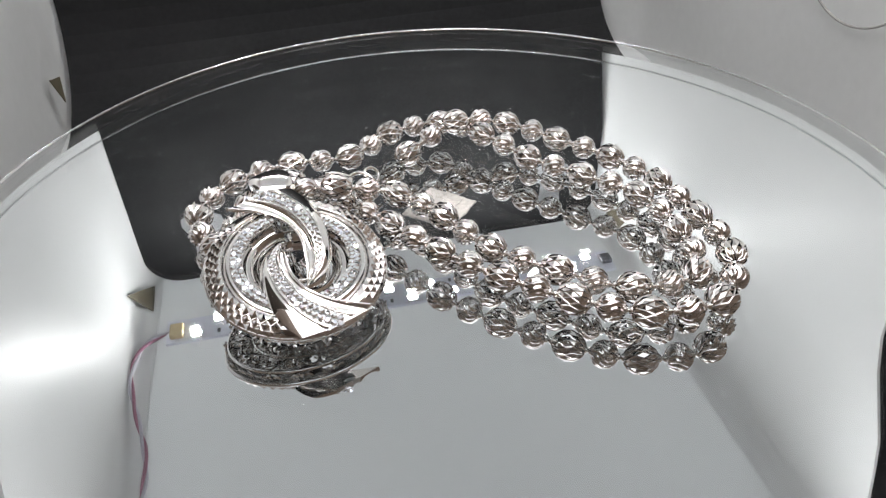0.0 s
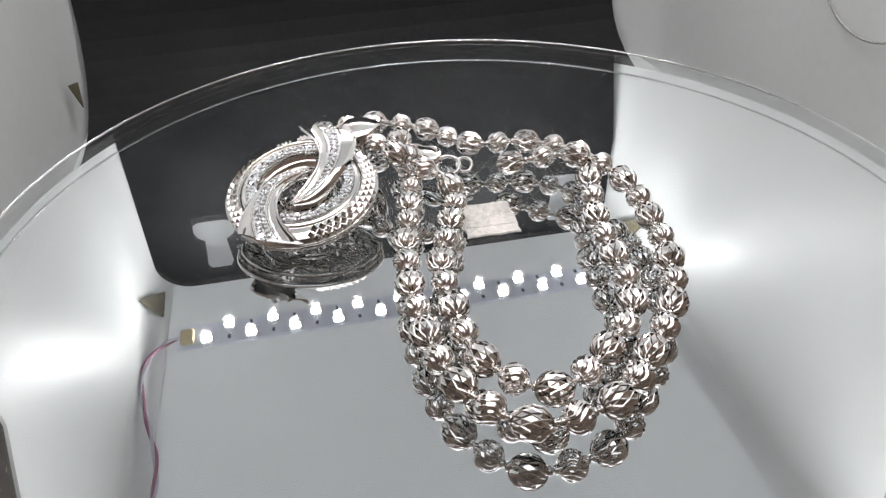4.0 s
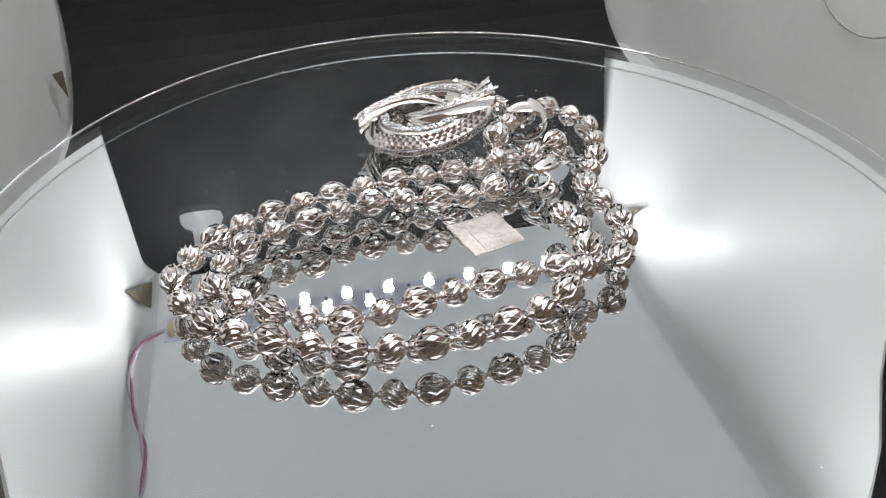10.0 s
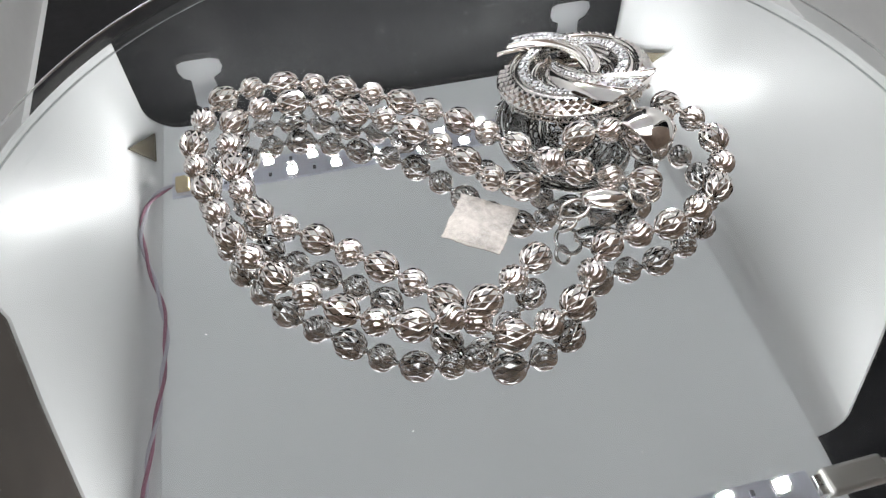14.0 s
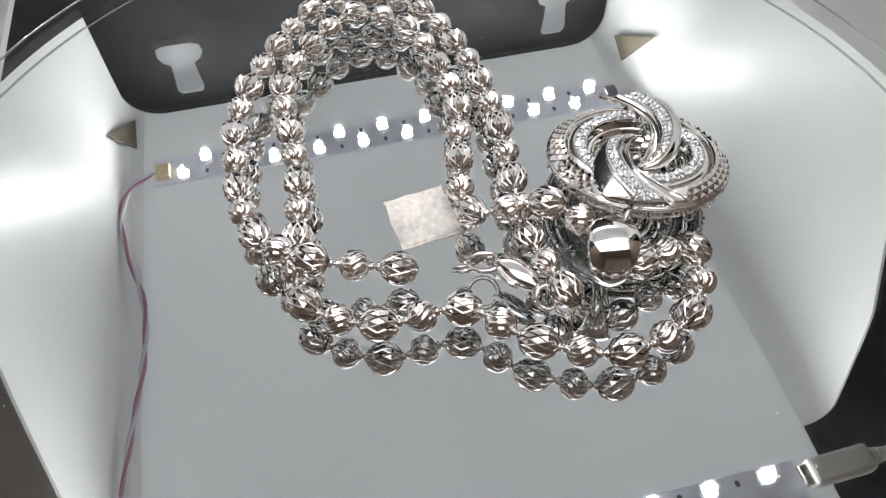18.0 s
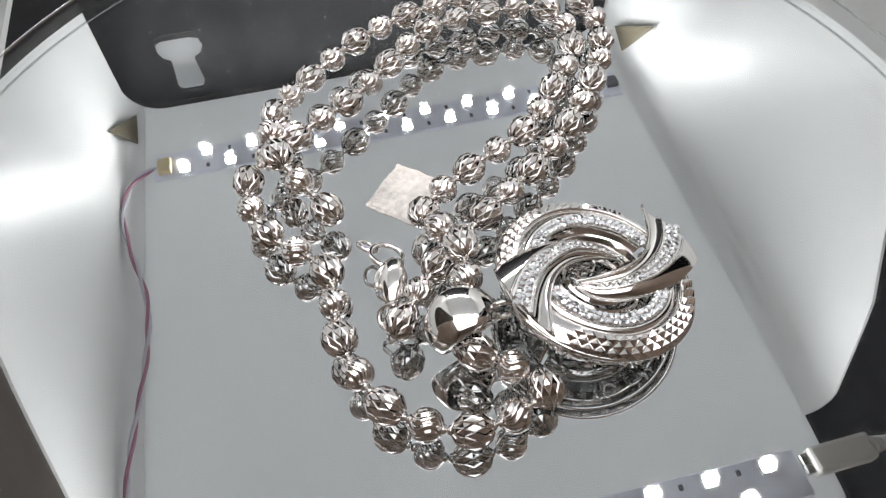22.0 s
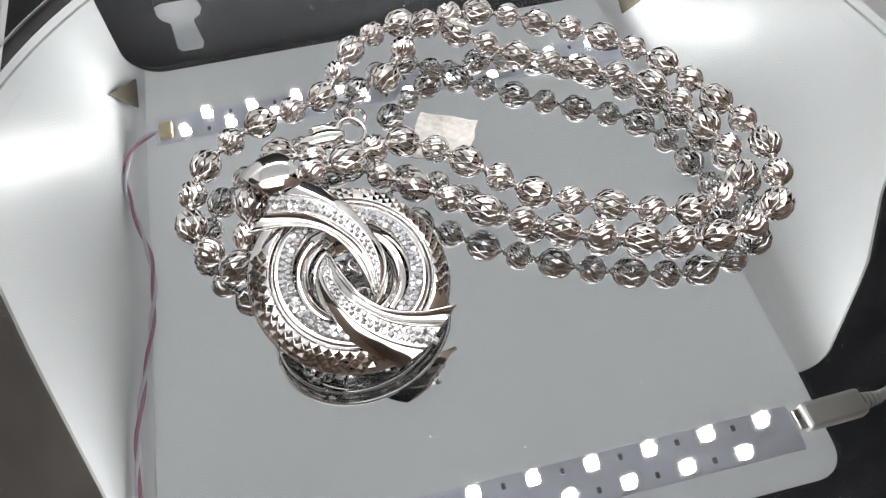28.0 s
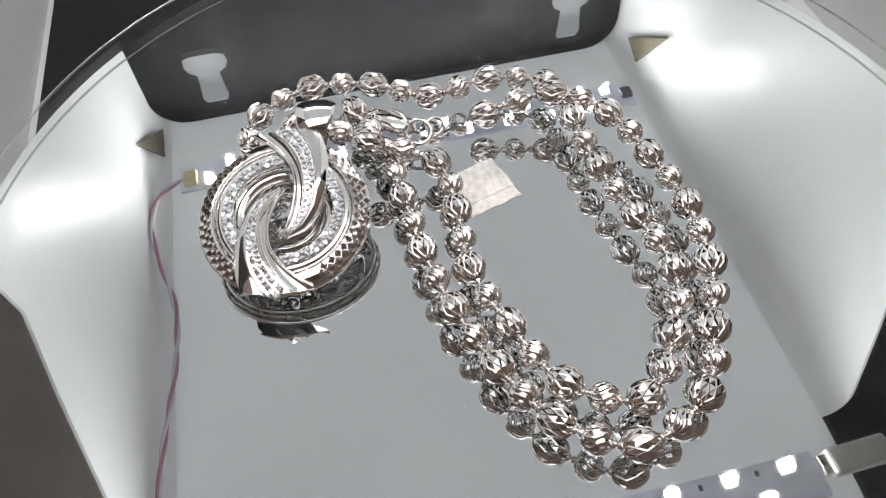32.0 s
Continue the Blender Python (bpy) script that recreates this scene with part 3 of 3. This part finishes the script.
def laid(p):
    """From the plan's millimetres to the table's metres."""
    x, y, z = p
    a = radians(0.385)
    k = 1.0396
    return ((k * (x * math.cos(a) - y * math.sin(a)) - 0.8) / 1000, (k * (x * math.sin(a) + y * math.cos(a)) - 0.3) / 1000, z / 1000)


def necklace():
    ob = on_table("necklace", "silver bead necklace with alternating large and small diamond-cut beads, coiled double", "necklace")
    big = bead_mesh("bead", BIG, "big")
    small = bead_mesh("bead", SMALL, "small")
    bm = bmesh.new()
    bmesh.ops.create_uvsphere(bm, u_segments=12, v_segments=8, radius=0.00052)
    for v in bm.verts:
        v.co.z *= 0.7
    link = plain_mesh("link", bm, SILVER)
    for p in link.polygons:
        p.use_smooth = True
    rnd = random.Random(4)
    count = 0
    for ctrl in (LOOP_INNER + LOOP_PENDANT, LOOP_OUTER):
        fine = smooth_line([(x / 1000, y / 1000, z / 1000) for x, y, z in ctrl])
        spots = []
        for k in range(len(ctrl) - 1):
            span = fine[24 * k:24 * k + 25]
            d = length(span)
            spots += [(big, along(span, 0)), (None, along(span, 0.275 * d)), (small, along(span, 0.5 * d)), (None, along(span, 0.725 * d))]
        spots.append((big, along(fine[-25:], 1)))
        for mesh, (p, d) in spots:
            turn = d.to_track_quat("Z", "Y").to_matrix().to_4x4()
            if mesh:
                jog = pose(0, 0, 0, rnd.uniform(-4, 4), rnd.uniform(-4, 4), rnd.uniform(0, 360))
                b = piece("bead", mesh, ob, Matrix.Translation(p) @ turn @ jog)
                if count < 2:
                    tagged(b, "small bead with wavy swirl grooves" if mesh is small else "large oval bead with leaf-shaped cut facets")
                    count += 1
            else:
                for shift in (-0.00034, 0.00034):
                    piece("link", link, ob, Matrix.Translation(p + d * shift) @ turn)
    # clasp and its rings
    def at(x, y, z):
        return Vector(laid((x, y, z)))

    def ring(cx, cy, cz, r, wire, normal):
        bm = bmesh.new()
        q = Vector(normal).to_track_quat("Z", "Y").to_matrix()
        c = at(cx, cy, cz)
        tube(bm, [c + q @ Vector((r * math.cos(a), r * math.sin(a), 0)) for a in (2 * math.pi * k / 28 for k in range(28))], wire, 8, True)
        part("jump_ring", bm, SILVER, ob, "polished silver jump ring", smooth=True)

    ring(-5.9, 8.0, 1.2, 0.00105, 0.00024, (0.4, -0.5, 0.7))
    ring(-7.5, 6.4, 1.3, 0.00165, 0.00030, (0.2, -0.3, 0.9))
    ring(-14.6, 7.6, 1.6, 0.00115, 0.00026, (-0.3, 0.4, 0.8))
    ring(-16.3, 7.7, 1.6, 0.00100, 0.00024, (0.2, 0.8, 0.5))
    bm = bmesh.new()
    rows = []
    a, b = at(-8.6, 5.8, 1.9), at(-13.6, 7.2, 1.8)
    d = (b - a).normalized()
    side = d.cross(Vector((0, 0, 1))).normalized()
    up = side.cross(d)
    for k in range(13):
        u = k / 12
        w = 0.0016 * (math.sin(math.pi * (0.06 + 0.90 * u)) ** 0.55) * (1 - 0.25 * u)
        rows.append((a + (b - a) * u, side, up, w, w * 0.72))
    sweep(bm, rows, [(math.cos(2 * math.pi * k / 16), math.sin(2 * math.pi * k / 16)) for k in range(16)])
    part("clasp", bm, SILVER, ob, "polished silver lobster clasp", smooth=True)
    bm = bmesh.new()
    tube(bm, [a + (b - a) * u + side * (0.0017 * math.sin(math.pi * u)) + up * 0.0003 for u in (0.1, 0.25, 0.4, 0.55, 0.7)], 0.00035, 8)
    part("clasp_lever", bm, SILVER, ob, "thin silver clasp lever", smooth=True)


necklace()


# ---- pendant ----
PENDANT = pose(-0.01795, -0.01250, 0.0036) @ pose(0, 0, 0, 13, 0, 20.0)   # z = 0 is the lower edge of the cut band


def spline(ctrl, n):
    """n places evenly along a smooth line through (x, y, z) in millimetres, in metres."""
    fine = smooth_line([(x / 1000, y / 1000, z / 1000) for x, y, z in ctrl])
    total = length(fine)
    return [along(fine, total * k / (n - 1)) for k in range(n)]


FLAT = [(0, 0.04), (0.25, 0.12), (0.5, 0.14), (0.75, 0.12), (1, 0.04)]
TROUGH = [(0, 0.0), (0.09, 0.02), (0.15, -0.16), (0.35, -0.34), (0.6, -0.38), (0.82, -0.24), (0.92, -0.02), (1, 0.0)]
ROLLED = [(0, -0.22), (0.08, 0.0), (0.3, 0.10), (0.6, 0.04), (0.85, -0.12), (1, -0.32)]


def ribbon(inner, outer, thick, profile=FLAT, n=40):
    """A ribbon between two edge lines; profile gives (share of the width, height in millimetres) across it."""
    a, b = spline(inner, n), spline(outer, n)
    bm = bmesh.new()
    rows = []
    for (p, d), (q, e) in zip(a, b):
        side = (q - p)
        w = max(side.length, 1e-5)
        up = (side / w).cross((d + e).normalized())
        if up.z < 0:
            up = -up
        fade = min(1.0, w / 0.0012)
        rows.append([p + (q - p) * u + up * (h * fade / 1000) for u, h in profile] + [q - up * thick, p - up * thick])
    rings = [[bm.verts.new(v) for v in r] for r in rows]
    m = len(profile) + 2
    for r0, r1 in zip(rings[:-1], rings[1:]):
        for k in range(m):
            bm.faces.new((r0[k], r0[(k + 1) % m], r1[(k + 1) % m], r1[k]))
    bm.faces.new(rings[0][::-1])
    bm.faces.new(rings[-1])
    bmesh.ops.recalc_face_normals(bm, faces=bm.faces)
    for e in bm.edges:
        if len(e.link_faces) == 2 and e.calc_face_angle(0) > radians(35):
            e.smooth = False
    return bm


def stone_mesh():
    bm = bmesh.new()
    n = 8
    r = 0.00033
    table = [bm.verts.new((0.55 * r * math.cos(2 * math.pi * (k + 0.5) / n), 0.55 * r * math.sin(2 * math.pi * (k + 0.5) / n), 0.00020)) for k in range(n)]
    girdle = [bm.verts.new((r * math.cos(2 * math.pi * k / n), r * math.sin(2 * math.pi * k / n), 0.00006)) for k in range(n)]
    tip = bm.verts.new((0, 0, -0.0002))
    bm.faces.new(table)
    for k in range(n):
        bm.faces.new((girdle[k], girdle[(k + 1) % n], table[k]))
        bm.faces.new((table[k], girdle[(k + 1) % n], table[(k + 1) % n]))
        bm.faces.new((girdle[(k + 1) % n], girdle[k], tip))
    bmesh.ops.recalc_face_normals(bm, faces=bm.faces)
    return plain_mesh("stone", bm, STONE_M)


def turned(ctrl, half):
    return [(-x, -y, z) for x, y, z in ctrl] if half else ctrl


def arc(r, a0, a1, z0, z1):
    return [(r * math.cos(radians(a0 + (a1 - a0) * k / 10)), r * math.sin(radians(a0 + (a1 - a0) * k / 10)), z0 + (z1 - z0) * k / 10) for k in range(11)]


def pendant():
    ob = on_table("pendant", "round silver pendant of swirling ribbons set with clear stones", "pendant")
    def place(o):
        o.matrix_basis = PENDANT
        return o

    # rails of the openwork gallery under the band
    for z, r, w in ((-0.0013, 0.0090, 0.00024), (-0.0001, 0.0096, 0.00024), (-0.0012, 0.0062, 0.00022), (-0.0012, 0.0034, 0.00022)):
        bm = bmesh.new()
        tube(bm, [(r * math.cos(a), r * math.sin(a), z) for a in (2 * math.pi * k / 90 for k in range(90))], w, 8, True)
        place(part("gallery_rail", bm, SILVER, ob, smooth=True))
    scroll = bmesh.new()
    tube(scroll, [(0.00062 * (1 - 0.55 * u) * math.cos(5.4 * u - 1.2), 0.0, 0.00062 * (1 - 0.55 * u) * math.sin(5.4 * u - 1.2)) for u in [k / 14 for k in range(15)]], 0.00016, 6)
    tube(scroll, [(0.0009, 0, -0.0008), (0.0011, 0, 0.0), (0.0008, 0, 0.0008)], 0.00015, 6)
    scroll = plain_mesh("scroll", scroll, SILVER)
    for p in scroll.polygons:
        p.use_smooth = True
    for k in range(34):
        a = 360 * k / 34
        piece("scroll", scroll, ob, PENDANT @ pose(0, 0, 0, 0, 0, a) @ pose(0, -0.00932, -0.0007, -26, 0, 0) @ pose(0, 0, 0, 0, 0 if k % 2 else 180, 0) @ Matrix.Scale(0.86, 4))
    for r, count, size in ((0.0076, 20, 1.45), (0.0048, 13, 1.45), (0.0019, 6, 1.5)):
        for k in range(count):
            piece("scroll", scroll, ob, PENDANT @ pose(0, 0, 0, 0, 0, 360 * k / count) @ pose(0, -r, -0.0012, 90, 0, 0) @ pose(0, 0, 0, 0, 0 if k % 2 else 180, 0) @ Matrix.Scale(size, 4))
    # sloping band, with two rows of cut facets on the two stretches between the arms
    bm = bmesh.new()
    lathe(bm, [(0.0077, 0.0006), (0.0079, 0.00115), (0.0081, 0.00125), (0.0096, 0.00018), (0.00978, 0.0), (0.0097, -0.0002), (0.0093, -0.0002), (0.0078, 0.0003)], 120, True)
    band = place(part("outer_band", bm, SILVER, ob, smooth=True))
    for e in band.data.edges:
        e.use_edge_sharp = True
    facet = bmesh.new()
    w, h = 0.00056, 0.00050
    c = [facet.verts.new(v) for v in ((-w, 0, 0), (0, -h, 0), (w, 0, 0), (0, h, 0))]
    apex = facet.verts.new((0.00010, 0.00006, 0.00030))
    for k in range(4):
        facet.faces.new((c[k], c[(k + 1) % 4], apex))
    facet.faces.new(c[::-1])
    facet = plain_mesh("cut_facet", facet, SILVER_CUT)
    for row, (r, z) in enumerate(((0.00935, 0.00036), (0.00886, 0.00071), (0.00838, 0.00106))):
        for k in range(52):
            a = 360 * (k + 0.5 * (row % 2)) / 52
            if not 58 < (a + 90) % 180 < 118:       # bare where an arm ends
                piece("cut_facet", facet, ob, PENDANT @ pose(0, 0, 0, 0, 0, a) @ pose(0, -r, z, 35.5, 0, 0) @ Matrix.Diagonal((r / 0.0092, 1.0, 1, 1)))
    stone = stone_mesh()
    rnd = random.Random(9)

    def stones(ctrl, n, spread, size=1.0, taper=0.0):
        for k, (p, d) in enumerate(spline(ctrl, n)):
            side = d.cross(Vector((0, 0, 1))).normalized()
            fade = 1 - taper * (1 - k / n)
            for j in ((-1, 1) if spread else (0,)):
                q = p + side * (j * spread * fade) + d * (0.00016 if j > 0 else -0.00016)
                m = Matrix.Translation(q + Vector((0, 0, 0.0001))) @ pose(0, 0, 0, rnd.uniform(-17, 17), rnd.uniform(-17, 17), rnd.uniform(0, 360)) @ Matrix.Scale(size * fade ** 0.7, 4)
                piece("stone", stone, ob, PENDANT @ m)

    for half in (False, True):
        t = lambda c: turned(c, half)
        # the raised arm, from the core outwards: hollow lane, stone lane, plain lane
        hollow = [(0.2, 3.1, 0.5), (-0.6, 1.5, 1.0), (-1.25, -0.9, 1.5), (-1.4, -2.9, 1.75), (-0.8, -5.2, 1.85), (1.1, -7.6, 1.85), (4.0, -9.7, 1.75)]
        crest = [(-0.3, 2.9, 0.7), (-1.75, 1.1, 1.3), (-2.5, -1.1, 1.85), (-2.4, -3.4, 2.15), (-1.7, -6.0, 2.2), (-0.3, -8.2, 2.05), (1.55, -10.0, 1.8)]
        ledge = [(-0.5, 3.0, 0.7), (-2.3, 1.5, 1.3), (-3.4, -0.8, 1.85), (-3.75, -3.6, 2.15), (-3.4, -6.2, 2.2), (-2.5, -8.4, 2.05), (-1.25, -10.25, 1.8)]
        plain = [(-0.5, 3.3, 0.4), (-2.6, 2.5, 0.65), (-4.1, 0.6, 0.95), (-5.05, -2.4, 1.3), (-5.2, -5.2, 1.5), (-4.7, -8.0, 1.6), (-4.0, -9.8, 1.6)]
        place(part("arm_inner_lane", ribbon(t(hollow), t(crest), 0.0006, TROUGH), SILVER, ob, "polished hollow ribbon edge", smooth=True))
        place(part("arm_stone_lane", ribbon(t(crest), t(ledge), 0.0006, [(0, 0.02), (0.5, -0.02), (1, 0.02)]), SILVER_SATIN, ob, "ribbon lane set with clear stones", smooth=True))
        place(part("arm_outer_lane", ribbon(t(ledge), t(plain), 0.00035, ROLLED), SILVER, ob, "polished plain ribbon lane", smooth=True))
        mid = [tuple((p + q) / 2 for p, q in zip(a, b)) for a, b in zip(crest, ledge)]
        stones(t(mid), 23, 0.00042, 1.28, 0.72)
        for edge in (hollow, crest, ledge):
            bm = bmesh.new()
            tube(bm, [p + Vector((0, 0, 0.00006)) for p, _ in spline(t(edge), 36)], 0.00014, 6)
            place(part("ribbon_edge", bm, SILVER, ob, smooth=True))
        # half of the stone ring, with plain rails inside and outside it
        place(part("ring_stone_lane", ribbon(t(arc(5.65, 92, 236, 1.35, 0.95)), t(arc(6.85, 92, 236, 1.35, 0.95)), 0.0005, [(0, 0), (0.5, -0.03), (1, 0)]), SILVER_SATIN, ob, "ring lane set with clear stones", smooth=True))
        stones(t(arc(6.25, 94, 234, 1.37, 0.97)), 27, 0.00031, 1.18)
        place(part("ring_outer_rail", ribbon(t(arc(6.92, 90, 240, 1.30, 0.95)), t(arc(7.72, 90, 240, 1.05, 0.7)), 0.0006, ROLLED), SILVER_LANE, ob, "polished plain ring rail", smooth=True))
        place(part("ring_inner_rail", ribbon(t(arc(4.85, 92, 242, 0.1, -0.2)), t(arc(5.6, 92, 240, 1.30, 0.9)), 0.0003, TROUGH), SILVER, ob, "polished sloping ring rail", smooth=True))
        place(part("inner_swirl", ribbon(t(arc(3.85, 84, 252, -0.5, -0.6)), t(arc(4.6, 84, 252, 0.75, 0.2)), 0.0003), SILVER, ob, "polished inner swirl ribbon", smooth=True))
        place(part("core_swirl", ribbon(t(arc(2.7, 74, 256, -0.7, -0.7)), t(arc(3.35, 74, 256, 0.3, -0.1)), 0.0003), SILVER, ob, "polished core swirl ribbon", smooth=True))
    # bail: a wide tapering band that stands over the strand, and its ring
    bm = bmesh.new()
    rows = []
    c = Vector((-0.0198, 0.0012, 0.0038))
    side = Vector((1, 0.33, 0)).normalized()
    ahead = Vector((-0.33, 1, 0)).normalized()
    for k in range(48):
        a = 2 * math.pi * k / 48
        p = c + ahead * (0.0032 * math.cos(a)) + Vector((0, 0, 0.0029 * math.sin(a)))
        out = (ahead * (math.cos(a) / 2.8) + Vector((0, 0, math.sin(a) / 2.3))).normalized()
        wide = 0.0006 + 0.0019 * max(0.0, 0.5 + 0.5 * math.cos(a - radians(78))) ** 1.1
        rows.append((p, side, out, wide, 0.00050))
    sweep(bm, rows, [(-1, -0.30), (-0.94, 0.0), (-0.75, 0.45), (-0.4, 0.85), (0, 1.0), (0.4, 0.85), (0.75, 0.45), (0.94, 0.0), (1, -0.30), (0.7, 0.0), (0.35, 0.35), (0, 0.5), (-0.35, 0.35), (-0.7, 0.0)], True)
    bmesh.ops.recalc_face_normals(bm, faces=bm.faces)
    part("bail", bm, SILVER, ob, "polished domed silver bail", smooth=True)
    bm = bmesh.new()
    tube(bm, [(-0.0200, -0.0024 + 0.0013 * math.cos(a), 0.0050 + 0.0013 * math.sin(a)) for a in (2 * math.pi * k / 24 for k in range(24))], 0.0003, 8, True)
    part("jump_ring", bm, SILVER, ob, smooth=True)


pendant()


# ---- small things on the mirror ----
def tape():
    ob = on_table("tape", "small worn square of frosted adhesive tape on the mirror", "tape")
    bm = bmesh.new()
    rnd = random.Random(2)
    edge = []
    for side in range(4):
        for k in range(26):
            u = -1 + 2 * k / 26
            p = [(u, -1), (1, u), (-u, 1), (-1, -u)][side]
            worn = 0.00005 * math.sin(5.1 * u + 2 * side) + rnd.uniform(-0.00009, 0.00007)
            edge.append((p[0] * (0.00335 + worn), p[1] * (0.00335 + worn)))
    a = [bm.verts.new((x, y, 0.00004)) for x, y in edge]
    b = [bm.verts.new((x * 0.98, y * 0.98, 0.00016)) for x, y in edge]
    for k in range(len(edge)):
        bm.faces.new((a[k - 1], a[k], b[k], b[k - 1]))
    bm.faces.new(b)
    m = pose(0.0010, 0.0020, -GLASS, 0, 0, 47.5) @ Matrix.Diagonal((1.06, 1.08, 1, 1))
    o = part("tape_square", bm, TAPE, ob)
    o.matrix_basis = m
    # a second layer over most of it, ending in a ragged fold
    bm = bmesh.new()
    line = [(-0.0031 + 0.0062 * k / 24, -0.0017 + rnd.uniform(-0.00006, 0.00006)) for k in range(25)]
    rim = line + [(0.0031, 0.0010), (0.00305, 0.0031), (0.0, 0.00305), (-0.00305, 0.0031), (-0.0031, 0.001)]
    a = [bm.verts.new((x, y, 0.00017)) for x, y in rim]
    b = [bm.verts.new((x * 0.99, y * 0.99, 0.00027)) for x, y in rim]
    for k in range(len(rim)):
        bm.faces.new((a[k - 1], a[k], b[k], b[k - 1]))
    bm.faces.new(b)
    o = part("tape_layer", bm, TAPE, ob)
    o.matrix_basis = m


tape()


def dust():
    ob = on_table("dust", "scattered pale dust specks on the mirror glass", "dust")
    ob["kind"] = "stuff"
    rnd = random.Random(7)
    bm = bmesh.new()
    for k in range(170):
        r, a = 0.052 * math.sqrt(rnd.random()), rnd.uniform(0, 2 * math.pi)
        s = rnd.choice((0.00002, 0.00002, 0.00003, 0.00003, 0.00004, 0.00006))
        m = Matrix.Translation((r * math.cos(a), r * math.sin(a), s * 0.6)) @ pose(0, 0, 0, 0, 0, rnd.uniform(0, 360)) @ Matrix.Diagonal((s * rnd.uniform(1, 2.6), s, s * 0.6, 1))
        bmesh.ops.create_icosphere(bm, subdivisions=1, radius=1, matrix=m)
    part("specks", bm, DUST, ob)


dust()


# ---- what moves ----
def motions():
    # the motor's small unevenness, in degrees, at the times of the path
    lag = [0.30, -0.01, -0.31, -0.38, -0.18, 0.17, 0.35, 0.04, -0.42, -0.63, -0.82, -1.00, -0.94, -0.72, -0.42, -0.14, -0.11, -0.24, -0.28, -0.32, -0.32, -0.14, 0.08, 0.19, 0.17, 0.26, 0.47, 0.52, 0.43, 0.38, 0.41, 0.43, 0.54, 0.69, 0.68, 0.55, 0.31, 0.05, -0.16, -0.32, -0.35, -0.31, -0.30, -0.31, -0.24, -0.05, 0.15, 0.30, 0.40, 0.45, 0.49, 0.49, 0.37, 0.15, -0.09, -0.21]
    for ob in SPIN:
        walk(ob, [(row[0], pose(AX, AY, 0, 0, 0, -OMEGA * row[0] - d)) for row, d in zip(PATH, lag)])


motions()
